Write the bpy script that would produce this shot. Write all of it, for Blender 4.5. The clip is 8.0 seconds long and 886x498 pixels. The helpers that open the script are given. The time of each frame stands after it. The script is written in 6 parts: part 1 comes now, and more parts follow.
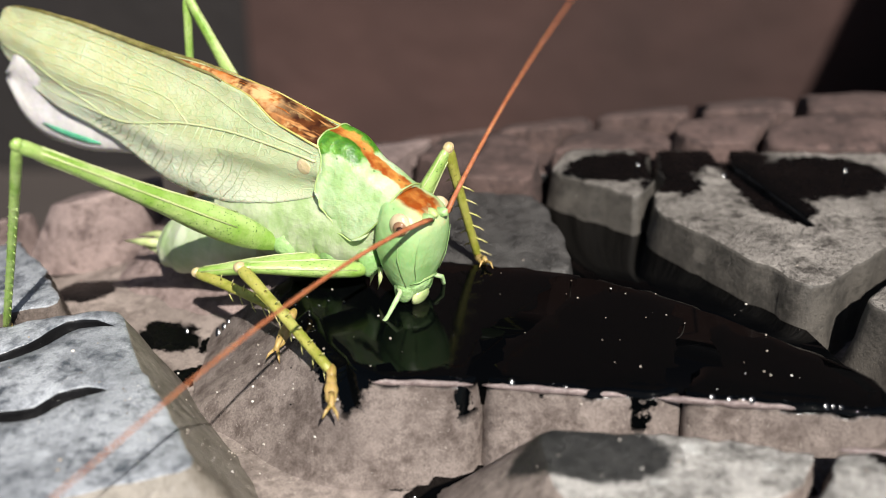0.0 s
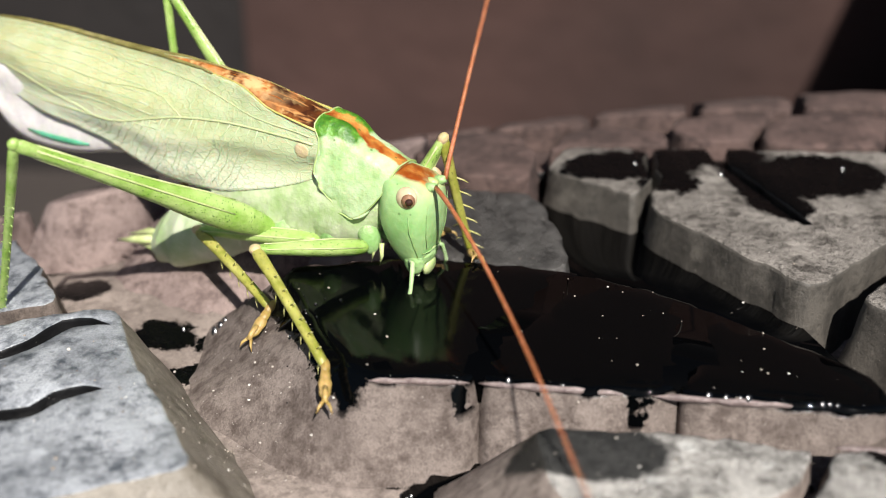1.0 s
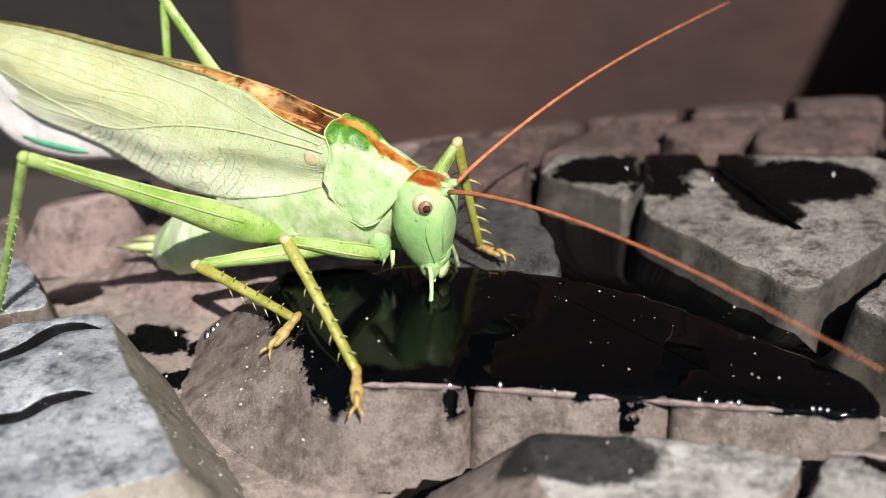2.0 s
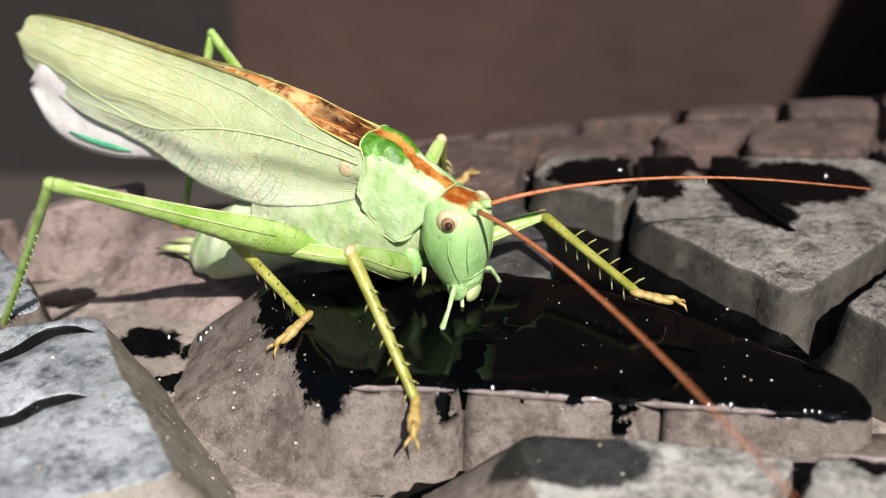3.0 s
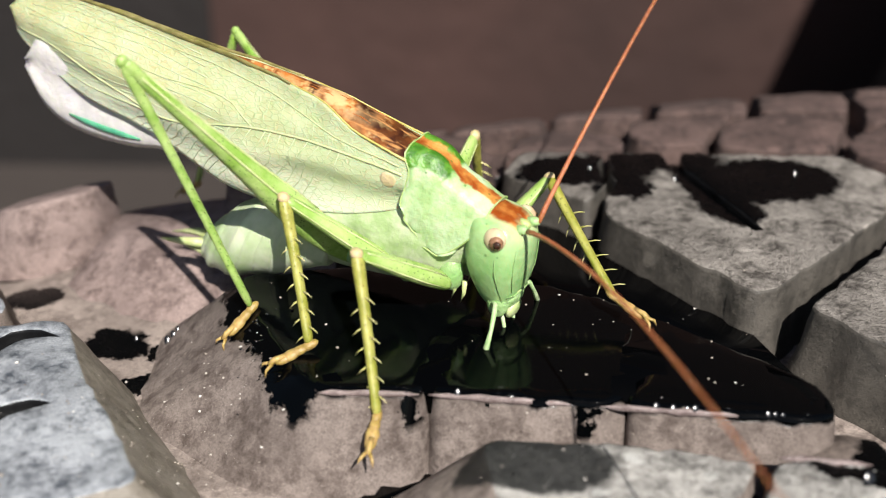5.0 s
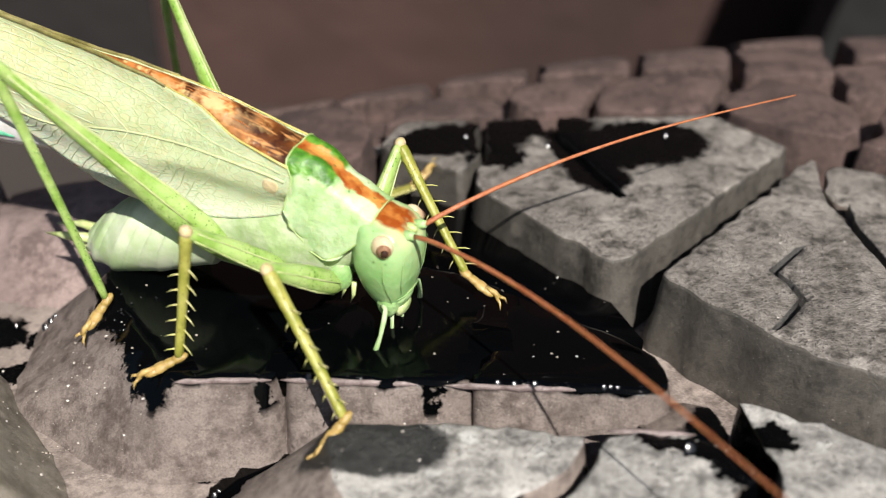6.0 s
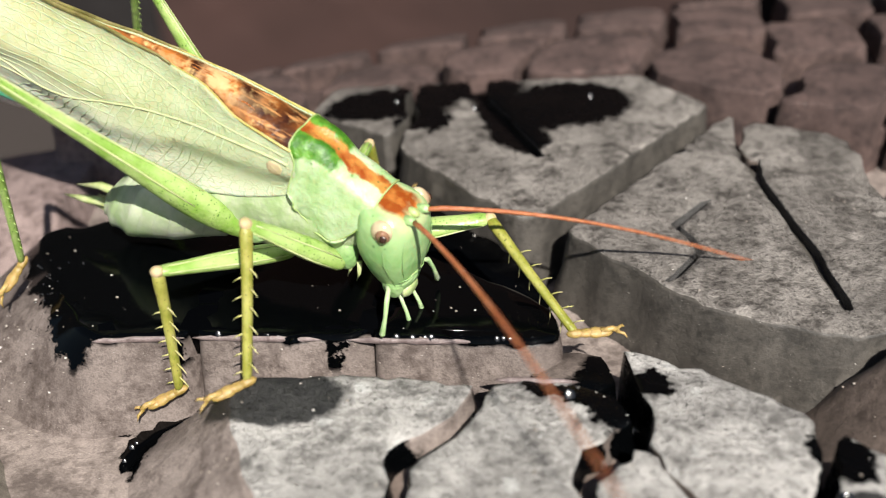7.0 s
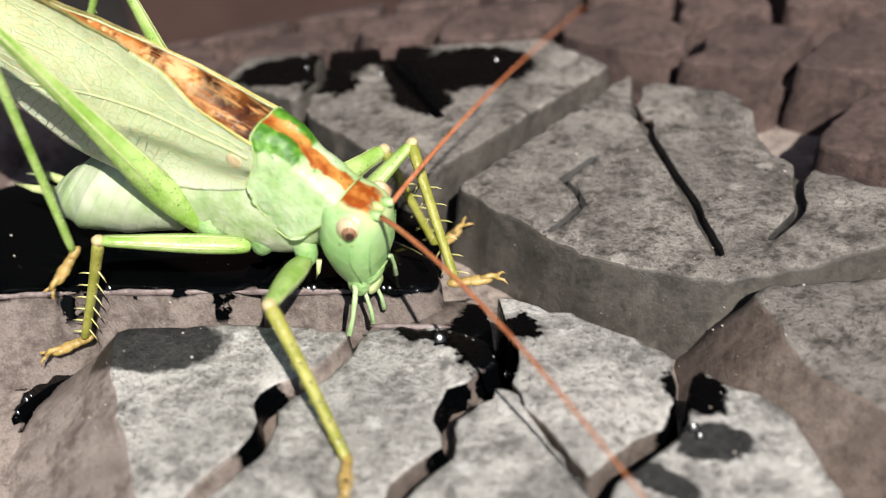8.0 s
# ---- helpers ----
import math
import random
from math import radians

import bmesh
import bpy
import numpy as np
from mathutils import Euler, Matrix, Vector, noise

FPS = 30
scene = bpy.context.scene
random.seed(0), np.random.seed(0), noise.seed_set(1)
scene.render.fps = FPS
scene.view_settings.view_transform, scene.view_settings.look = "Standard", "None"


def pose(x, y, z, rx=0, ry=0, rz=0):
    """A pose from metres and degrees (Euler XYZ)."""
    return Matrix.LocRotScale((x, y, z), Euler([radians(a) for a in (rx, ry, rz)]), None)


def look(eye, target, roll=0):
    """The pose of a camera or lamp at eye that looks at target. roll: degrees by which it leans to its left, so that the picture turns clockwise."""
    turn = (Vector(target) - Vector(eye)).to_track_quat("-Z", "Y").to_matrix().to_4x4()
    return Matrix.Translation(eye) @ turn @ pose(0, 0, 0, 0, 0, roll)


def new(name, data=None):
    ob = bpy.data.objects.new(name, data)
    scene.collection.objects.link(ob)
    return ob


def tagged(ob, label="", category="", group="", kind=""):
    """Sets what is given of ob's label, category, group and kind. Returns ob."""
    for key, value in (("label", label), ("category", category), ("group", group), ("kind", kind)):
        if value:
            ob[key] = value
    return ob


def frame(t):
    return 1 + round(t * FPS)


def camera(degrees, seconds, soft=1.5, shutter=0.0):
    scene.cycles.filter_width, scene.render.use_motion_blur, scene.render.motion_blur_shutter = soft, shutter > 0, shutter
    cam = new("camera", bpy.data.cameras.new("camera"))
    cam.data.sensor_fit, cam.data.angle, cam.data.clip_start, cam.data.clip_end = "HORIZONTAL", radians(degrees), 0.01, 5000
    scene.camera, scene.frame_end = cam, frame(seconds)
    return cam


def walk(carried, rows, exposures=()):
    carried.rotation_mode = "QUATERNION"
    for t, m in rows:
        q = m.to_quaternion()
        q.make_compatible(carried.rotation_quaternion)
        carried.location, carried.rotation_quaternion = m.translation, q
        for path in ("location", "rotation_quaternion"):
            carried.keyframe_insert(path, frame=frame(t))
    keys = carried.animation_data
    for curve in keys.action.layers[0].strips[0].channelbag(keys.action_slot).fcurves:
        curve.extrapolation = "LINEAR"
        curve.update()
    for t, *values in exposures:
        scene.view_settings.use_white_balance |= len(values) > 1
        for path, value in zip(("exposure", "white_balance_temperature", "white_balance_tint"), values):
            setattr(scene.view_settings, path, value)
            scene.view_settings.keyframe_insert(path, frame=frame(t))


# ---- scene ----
cam = camera(42.0, 8.0, soft=1.0, shutter=0.35)
cam.data.dof.use_dof = True
cam.data.dof.focus_distance = 0.113
cam.data.dof.aperture_fstop = 22.0
# seconds, eye, target, roll
PATH = [
    (0, (0.00426, -0.09497, 0.05886), (-0.00001, -0.00716, 0.01122), -0.20),
    (0.5, (0.00421, -0.09527, 0.05871), (0.00017, -0.00727, 0.01139), -0.11),
    (1, (0.00430, -0.09487, 0.05861), (0.00027, -0.00704, 0.01096), -0.12),
    (1.5, (0.00431, -0.09503, 0.05872), (0.00060, -0.00711, 0.01122), 0.01),
    (3, (0.00490, -0.09491, 0.05899), (0.00167, -0.00688, 0.01167), 0.04),
    (3.5, (0.00446, -0.09546, 0.05916), (0.00145, -0.00766, 0.01140), 0.06),
    (4, (0.00483, -0.09455, 0.05895), (0.00168, -0.00630, 0.01202), -0.06),
    (4.2, (0.00443, -0.09428, 0.05834), (0.00179, -0.00626, 0.01095), 0.23),
    (5.3, (0.00868, -0.09344, 0.06173), (0.00793, -0.00679, 0.01181), 0.24),
    (5.5, (0.01082, -0.09231, 0.06263), (0.01174, -0.00706, 0.01036), 0.27),
    (6, (0.01866, -0.09376, 0.06659), (0.01876, -0.00955, 0.01267), -1.14),
    (6.5, (0.02374, -0.09540, 0.06749), (0.02341, -0.01239, 0.01173), -1.85),
    (7, (0.03091, -0.09823, 0.06852), (0.02845, -0.01570, 0.01210), -3.30),
    (7.5, (0.03671, -0.10005, 0.06835), (0.03421, -0.01782, 0.01149), -3.76),
    (8, (0.04200, -0.10300, 0.06664), (0.03981, -0.02096, 0.00950), -4.04),
]
walk(cam, [(t, look(eye, target, roll)) for t, eye, target, roll in PATH])

# ---- world, sun, exposure ----
SUN_WAY = Vector((0.22, -0.67, 0.71)).normalized()   # towards the sun
world = bpy.data.worlds.new("sky")
scene.world = world
world.use_nodes = True
wn = world.node_tree.nodes
wl = world.node_tree.links
sky = wn.new("ShaderNodeTexSky")
sky.sky_type = "NISHITA"
sky.sun_disc = False
sky.sun_elevation = math.asin(SUN_WAY.z)
sky.sun_rotation = math.atan2(SUN_WAY.x, SUN_WAY.y)
wn["Background"].inputs[1].default_value = 0.04
wl.new(sky.outputs[0], wn["Background"].inputs[0])
sun = new("sun", bpy.data.lights.new("sun", "SUN"))
sun.data.energy = 5.0
sun.data.angle = radians(0.6)
sun.data.color = (1.0, 0.955, 0.89)
sun.matrix_world = look(SUN_WAY * 2, (0, 0, 0))
scene.view_settings.exposure = 0.74

CM = 0.01


# ---- materials ----
class Mat:
    """A node material with short ways to add nodes."""

    def __init__(self, name, object_space=False):
        self.m = bpy.data.materials.new(name)
        self.m.use_nodes = True
        self.n = self.m.node_tree.nodes
        self.l = self.m.node_tree.links
        self.b = self.n["Principled BSDF"]
        if object_space:
            self.pos = self.n.new("ShaderNodeTexCoord").outputs["Object"]
        else:
            self.pos = self.n.new("ShaderNodeNewGeometry").outputs["Position"]

    def put(self, sock, value):
        if isinstance(value, bpy.types.NodeSocket):
            self.l.new(value, sock)
        elif isinstance(value, tuple) and len(value) == 3 and sock.type == "RGBA":
            sock.default_value = (*value, 1)
        else:
            sock.default_value = value

    def set(self, **kw):
        names = {"color": "Base Color", "rough": "Roughness", "spec": "Specular IOR Level", "coat": "Coat Weight", "coat_rough": "Coat Roughness",
                 "normal": "Normal", "sss": "Subsurface Weight", "sss_scale": "Subsurface Scale", "sss_r": "Subsurface Radius",
                 "trans": "Transmission Weight", "ior": "IOR", "metal": "Metallic", "sheen": "Sheen Weight"}
        for k, v in kw.items():
            self.put(self.b.inputs[names[k]], v)
        return self

    def noise(self, scale, detail=3.0, rough=0.55, vec=None, color=False, distort=0.0):
        n = self.n.new("ShaderNodeTexNoise")
        n.inputs["Scale"].default_value = scale
        n.inputs["Detail"].default_value = detail
        n.inputs["Roughness"].default_value = rough
        n.inputs["Distortion"].default_value = distort
        self.l.new(vec or self.pos, n.inputs["Vector"])
        return n.outputs["Color" if color else 0]

    def voronoi(self, scale, feature="F1", vec=None):
        n = self.n.new("ShaderNodeTexVoronoi")
        n.feature = feature
        n.inputs["Scale"].default_value = scale
        self.l.new(vec or self.pos, n.inputs["Vector"])
        return n.outputs["Distance"]

    def ramp(self, value, *stops):
        """A colour ramp; stops are (place, grey or rgb)."""
        n = self.n.new("ShaderNodeValToRGB")
        e = n.color_ramp.elements
        while len(e) < len(stops):
            e.new(0.5)
        for s, (at, c) in zip(e, stops):
            s.position = at
            s.color = (*(c if isinstance(c, tuple) else (c, c, c)), 1)
        self.l.new(value, n.inputs[0])
        return n.outputs[0]

    def mix(self, fac, a, b, how="MIX"):
        n = self.n.new("ShaderNodeMix")
        n.data_type = "RGBA"
        n.blend_type = how
        self.put(n.inputs[0], fac)
        self.put(n.inputs[6], a)
        self.put(n.inputs[7], b)
        return n.outputs[2]

    def math(self, how, a, b=0.0):
        n = self.n.new("ShaderNodeMath")
        n.operation = how
        self.put(n.inputs[0], a)
        self.put(n.inputs[1], b)
        return n.outputs[0]

    def axis(self, name):
        n = self.n.new("ShaderNodeSeparateXYZ")
        self.l.new(self.pos, n.inputs[0])
        return n.outputs[name]

    def bump(self, height, strength, distance):
        n = self.n.new("ShaderNodeBump")
        n.inputs["Strength"].default_value = strength
        n.inputs["Distance"].default_value = distance
        self.put(n.inputs["Height"], height)
        return n.outputs[0]

    def span(self, value, lo, hi):
        n = self.n.new("ShaderNodeMapRange")
        n.inputs[1].default_value = lo
        n.inputs[2].default_value = hi
        self.put(n.inputs[0], value)
        return n.outputs[0]

    def warped(self, scale, amount):
        """The position, pushed about by noise."""
        c = self.noise(scale, 6, 0.68, color=True)
        v = self.n.new("ShaderNodeVectorMath")
        v.operation = "MULTIPLY_ADD"
        self.l.new(c, v.inputs[0])
        v.inputs[1].default_value = (amount,) * 3
        self.l.new(self.pos, v.inputs[2])
        return v.outputs[0]

    def patch(self, vec, x, y, rx, ry, turn=0.0):
        """1 inside an ellipse of the plan, in centimetres."""
        m = self.n.new("ShaderNodeMapping")
        m.vector_type = "TEXTURE"
        m.inputs["Location"].default_value = (x * CM, y * CM, 0)
        m.inputs["Rotation"].default_value = (0, 0, radians(turn))
        m.inputs["Scale"].default_value = (rx * CM, ry * CM, 5)
        self.l.new(vec, m.inputs["Vector"])
        d = self.n.new("ShaderNodeVectorMath")
        d.operation = "LENGTH"
        self.l.new(m.outputs[0], d.inputs[0])
        return self.span(d.outputs["Value"], 1.08, 0.94)


# spilt water on the tread: x, y, radii, turn
DAMP = [(1.27, -2.03, 0.64, 0.36, -6), (6.08, -3.64, 0.32, 0.21, -8), (5.60, -4.04, 0.34, 0.14, -40)]
SPILLS = [
    (1.95, 3.55, 0.7, 0.4, 12), (2.55, 3.7, 0.5, 0.45, 0), (2.55, 3.1, 0.35, 0.3, 0), (3.3, 3.9, 0.6, 0.3, 0), (4.35, 3.35, 0.85, 0.62, 5),
    (3.55, 3.3, 0.35, 0.5, 20), (3.72, 2.65, 0.35, 0.5, 20), (6.05, -3.0, 0.26, 0.34, 20),
    (4.3, -2.35, 0.22, 0.36, 10), (3.95, -2.17, 0.5, 0.12, -22), (4.6, -2.05, 0.2, 0.16, 0), (1.76, -1.3, 0.13, 0.18, 0),
    (0.2, -1.12, 0.11, 0.16, 0), (3.5, -1.62, 0.26, 0.1, -10),
]
DRIPS = [(1.76, -1.25, 0.075, 0.09, 45), (0.2, -1.13, 0.07, 0.10, 30), (0.9, -1.1, 0.06, 0.06, 45), (-1.35, 0.2, 0.28, 0.9, 28), (-0.95, -0.72, 0.2, 0.5, 30)]
FLOOR_SPILLS_AND_GAPS = [
    (-3.08, 0.95, 0.36, 0.32, 0), (-2.63, 0.22, 0.36, 0.16, 10), (-2.55, 0.85, 0.24, 0.12, 35), (-4.4, 2.0, 0.4, 0.25, 0), (0.15, -1.05, 0.5, 0.13, 38), (-0.32, -1.36, 0.2, 0.13, 0), (-0.22, -1.8, 0.1, 0.3, 8),
    # this row blackens the gaps between the blocks
    (1.75, 2.1, 0.75, 1.0, 0), (4.4, -1.9, 0.5, 0.6, 0), (4.0, -3.3, 0.2, 0.8, 0), (6.0, -3.2, 0.4, 0.5, 0), (2.4, -3.1, 0.3, 0.5, 0),
]


def rubber(name, dark, pale, rough, spills=(), grain=1.0, film=False, warp=0.0055):
    """Dusty tyre rubber, wet and black where water was spilt and in the blackened gaps."""
    k = Mat(name)
    big = k.noise(260, 5, 0.6)
    mid = k.noise(900, 5, 0.7)
    fine = k.noise(5200, 3, 0.7)
    dust = k.math("ADD", k.math("MULTIPLY", big, 0.55), k.math("MULTIPLY", mid, 0.6))
    color = k.mix(k.ramp(dust, (0.45, 0.0), (0.63, 1.0)), dark, pale)
    color = k.mix(k.math("MULTIPLY", k.ramp(fine, (0.35, 1.0), (0.6, 0.0)), 0.45), color, tuple(c * 0.5 for c in dark))
    blotch = k.ramp(k.voronoi(620, vec=k.warped(900, 0.0012)), (0.18, 1.0), (0.42, 0.0))
    color = k.mix(k.math("MULTIPLY", blotch, k.ramp(big, (0.4, 0.0), (0.62, 0.4))), color, pale)
    pit = k.ramp(k.voronoi(1500, vec=k.warped(1300, 0.0008)), (0.1, 1.0), (0.3, 0.0))
    color = k.mix(k.math("MULTIPLY", pit, 0.35 * min(1.0, grain)), color, dark)
    speck = k.ramp(k.voronoi(2100), (0.07, 1.0), (0.13, 0.0))
    color = k.mix(k.math("MULTIPLY", speck, k.ramp(k.noise(600), (0.52, 0.0), (0.6, 0.55))), color, (0.62, 0.58, 0.53))
    broad = k.ramp(k.noise(75, 4, 0.6, distort=0.6), (0.40, 0.0), (0.62, 1.0))
    color = k.mix(k.math("MULTIPLY", broad, 0.45), color, tuple(c * 0.75 for c in dark))
    lichen = k.ramp(k.voronoi(230, vec=k.warped(600, 0.0022)), (0.16, 1.0), (0.24, 0.0))
    color = k.mix(k.math("MULTIPLY", lichen, k.ramp(k.noise(160), (0.48, 0.0), (0.6, 0.55))), color, tuple(min(0.7, c * 1.2) for c in pale))
    if spills:
        away = k.n.new("ShaderNodeVectorMath")
        away.operation = "SUBTRACT"
        k.l.new(k.warped(430, 0.003), away.inputs[0])
        away.inputs[1].default_value = (0.0015,) * 3
        damp = None
        for s in DAMP:
            p = k.patch(away.outputs[0], *s)
            damp = p if damp is None else k.math("MAXIMUM", damp, p)
        color = k.mix(k.math("MULTIPLY", damp, 0.93), color, k.mix(mid, (0.009, 0.010, 0.0105), (0.019, 0.020, 0.0205)))
    relief = k.math("SUBTRACT", k.math("ADD", k.math("MULTIPLY", mid, 0.9), k.math("MULTIPLY", fine, 0.4)), k.math("MULTIPLY", pit, 0.3))
    strength = 0.55 * grain
    if film:
        z = k.axis("Z")
        edge = k.math("ADD", z, k.math("MULTIPLY", k.math("SUBTRACT", k.noise(420, 3), 0.5), 0.0016))
        wet = k.span(edge, -0.0009, -0.0005)
    if spills:
        vec = k.warped(430, warp)
        shift = k.n.new("ShaderNodeVectorMath")
        shift.operation = "SUBTRACT"
        k.l.new(vec, shift.inputs[0])
        shift.inputs[1].default_value = (warp / 2,) * 3
        wet = wet if film else None
        for s in spills:
            p = k.patch(shift.outputs[0], *s)
            if film:
                p = k.math("MULTIPLY", p, k.span(edge, -0.0042, -0.003))
            wet = p if wet is None else k.math("MAXIMUM", wet, p)
    if not film and not spills:
        k.set(color=color, rough=rough, normal=k.bump(relief, strength, 0.0006))
        return k.m
    color = k.mix(wet, color, (0.0008, 0.0010, 0.0012))
    r = k.n.new("ShaderNodeMix")
    k.put(r.inputs[0], wet)
    r.inputs[2].default_value = rough
    k.put(r.inputs[3], 0.02 if film else k.math("MULTIPLY", k.noise(700, 2), 0.45))
    dry = k.math("SUBTRACT", 1.0, k.math("MULTIPLY", wet, 0.97 if film else 0.8))
    k.set(color=color, rough=r.outputs[0], normal=k.bump(k.math("MULTIPLY", relief, dry), strength, 0.0006), spec=0.12)
    return k.m


M_TOP = rubber("dusty_rubber", (0.17, 0.162, 0.152), (0.62, 0.595, 0.56), 0.62, SPILLS, 1.8)
M_TOP_B = rubber("worn_rubber", (0.072, 0.064, 0.057), (0.345, 0.316, 0.286), 0.52, SPILLS, 1.8)
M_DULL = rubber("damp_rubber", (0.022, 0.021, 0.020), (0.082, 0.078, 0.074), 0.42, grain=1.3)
# browner and darker than the tops, mostly for block sides
M_SIDE = rubber("brown_side_rubber", (0.062, 0.050, 0.044), (0.17, 0.138, 0.12), 0.7, SPILLS + FLOOR_SPILLS_AND_GAPS, 0.5)
M_MUD = rubber("dry_mud_rubber", (0.080, 0.060, 0.049), (0.21, 0.162, 0.136), 0.6, grain=0.5)
# a darker set for the sides of blocks farther back
M_DARKSIDE = rubber("dark_side_rubber", (0.042, 0.038, 0.033), (0.105, 0.094, 0.081), 0.55, grain=0.5)
M_FLOOR = rubber("groove_floor", (0.128, 0.103, 0.091), (0.345, 0.288, 0.256), 0.38, SPILLS + FLOOR_SPILLS_AND_GAPS, 0.6)
M_LEFT = rubber("left_rubber", (0.108, 0.075, 0.068), (0.30, 0.226, 0.207), 0.8, grain=0.8)
M_WET = rubber("flooded_rubber", (0.085, 0.066, 0.058), (0.225, 0.187, 0.168), 0.7, DRIPS, film=True, grain=0.8)


def m_water():
    k = Mat("dark_water")
    k.set(color=(0.0008, 0.0009, 0.0011), rough=0.04, ior=1.33, spec=0.06)
    return k.m


M_WATER = m_water()
M_LIPRUBBER = rubber("pale_rim_rubber", (0.13, 0.095, 0.09), (0.30, 0.24, 0.23), 0.35, grain=0.8)
# the blue-grey puts the sky's reflection on the shoulder into its colour
M_SHOULDER = rubber("shoulder_rubber", (0.062, 0.071, 0.085), (0.41, 0.43, 0.46), 0.28, grain=0.6)
M_SLOPE = rubber("olive_mud_rubber", (0.115, 0.098, 0.076), (0.27, 0.24, 0.20), 0.5, grain=0.5)
# near-black, for the walls and floors of the slits
M_SLIT = rubber("black_slit_rubber", (0.004, 0.004, 0.0045), (0.012, 0.012, 0.013), 0.35, grain=0.4)
M_FAR = rubber("far_rubber", (0.032, 0.0185, 0.0158), (0.106, 0.067, 0.058), 0.85, grain=0.8)


def m_wall():
    k = Mat("brown_wall")
    # the wall's shade is put into these dark browns; the sun still reaches it
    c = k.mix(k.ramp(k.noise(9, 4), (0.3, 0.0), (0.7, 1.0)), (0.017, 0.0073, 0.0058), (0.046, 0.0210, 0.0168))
    k.set(color=c, rough=0.9, normal=k.bump(k.noise(60, 4), 0.5, 0.004))
    return k.m


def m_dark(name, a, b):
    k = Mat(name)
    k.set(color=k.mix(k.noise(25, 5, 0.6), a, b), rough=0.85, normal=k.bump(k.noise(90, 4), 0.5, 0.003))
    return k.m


def m_ground():
    k = Mat("brown_ground")
    c = k.mix(k.noise(14, 6, 0.7), (0.02, 0.015, 0.013), (0.045, 0.034, 0.029))
    k.set(color=c, rough=0.95, normal=k.bump(k.noise(120, 5, 0.7), 0.6, 0.005))
    return k.m


# ---- mesh helpers ----
def mesh_object(name, bm, material, parent=None, label="", smooth=True):
    me = bpy.data.meshes.new(name)
    bmesh.ops.recalc_face_normals(bm, faces=bm.faces)
    for fc in bm.faces:
        fc.smooth = smooth
    bm.to_mesh(me)
    bm.free()
    for m in material if isinstance(material, (list, tuple)) else [material]:
        me.materials.append(m)
    ob = new(name, me)
    if parent:
        ob.parent = parent
    if label:
        tagged(ob, label)
    return ob


def part(name, bm, material, parent, label=""):
    return mesh_object(name, bm, material, parent, label)


def rings_to(bm, rings, closed=True, caps=(True, True), mat=0):
    """Skins a list of rings (each a list of points in centimetres)."""
    vs = [[bm.verts.new(Vector(p) * CM) for p in r] for r in rings]
    n = len(vs[0])
    for a, b in zip(vs, vs[1:]):
        for i in range(n if closed else n - 1):
            j = (i + 1) % n
            bm.faces.new((a[i], a[j], b[j], b[i])).material_index = mat
    if closed and caps[0]:
        bm.faces.new(vs[0][::-1]).material_index = mat
    if closed and caps[1]:
        bm.faces.new(vs[-1]).material_index = mat
    return vs


def spine_rings(points, radii, n=10, flat=1.0, up=(0, 0, 1)):
    """Rings round a bent line; flat: sideways squeeze."""
    pts = [Vector(p) for p in points]
    out = []
    for i, (p, r) in enumerate(zip(pts, radii)):
        way = (pts[min(i + 1, len(pts) - 1)] - pts[max(i - 1, 0)]).normalized()
        side = way.cross(Vector(up))
        side = side.normalized() if side.length > 1e-4 else Vector((0, 1, 0))
        top = side.cross(way)
        out.append([p + (side * math.cos(a) * flat + top * math.sin(a)) * r for a in (2 * math.pi * k / n for k in range(n))])
    return out


def tube(bm, points, radii, n=10, flat=1.0, up=(0, 0, 1), mat=0):
    rings_to(bm, spine_rings(points, radii, n, flat, up), mat=mat)


# ---- the tyre ----
from mathutils import geometry


def drop(x, y):
    """How far the tread has curved down, in centimetres."""
    far = max(0.0, -0.36 * x + 0.93 * y - 3.4)
    left = max(0.0, -3.0 - x)
    right = max(0.0, x - 9.5)
    near = max(0.0, -5.5 - y)
    return 0.13 * far ** 2 + 0.10 * max(0.0, y - 5.8) ** 2 + 0.05 * left ** 2 + 0.05 * right ** 2 + 0.06 * near ** 2


def outline(points, feet, slits, step=0.13, rough=0.016, seed=0):
    """The edge of a block, finely divided and a little worn, with the way its foot spreads."""
    rng = random.Random(seed)
    out = []
    n = len(points)
    for i in range(n):
        a, b = Vector(points[i]), Vector(points[(i + 1) % n])
        fa, fb = Vector(feet[i]), Vector(feet[(i + 1) % n])
        if slits[i]:
            fb = Vector((b.y - a.y, a.x - b.x)).normalized() * 0.012
            fa = fb if slits[i - 1] else fa
        k = max(2, int((b - a).length / step))
        for s in range(k):
            t = s / k
            p = a.lerp(b, t)
            if s == 0:     # round the corner a little
                before = Vector(points[i - 1])
                p = a + ((before - a).normalized() + (b - a).normalized()) * (0.02 if slits[i] or slits[i - 1] else 0.045)
            k2 = rough * (0.4 if slits[i] or slits[i - 1] else 1.0)
            p = p + Vector((rng.gauss(0, k2), rng.gauss(0, k2)))
            out.append((p, fa.lerp(fb, t) if not slits[i] else fb if s else fa))
    return out


def area(points):
    return sum(a[0] * b[1] - b[0] * a[1] for a, b in zip(points, points[1:] + points[:1])) / 2


def inside(points, p):
    hit = False
    for a, b in zip(points, points[1:] + points[:1]):
        if (a[1] > p.y) != (b[1] > p.y) and p.x < a[0] + (p.y - a[1]) / (b[1] - a[1]) * (b[0] - a[0]):
            hit = not hit
    return hit


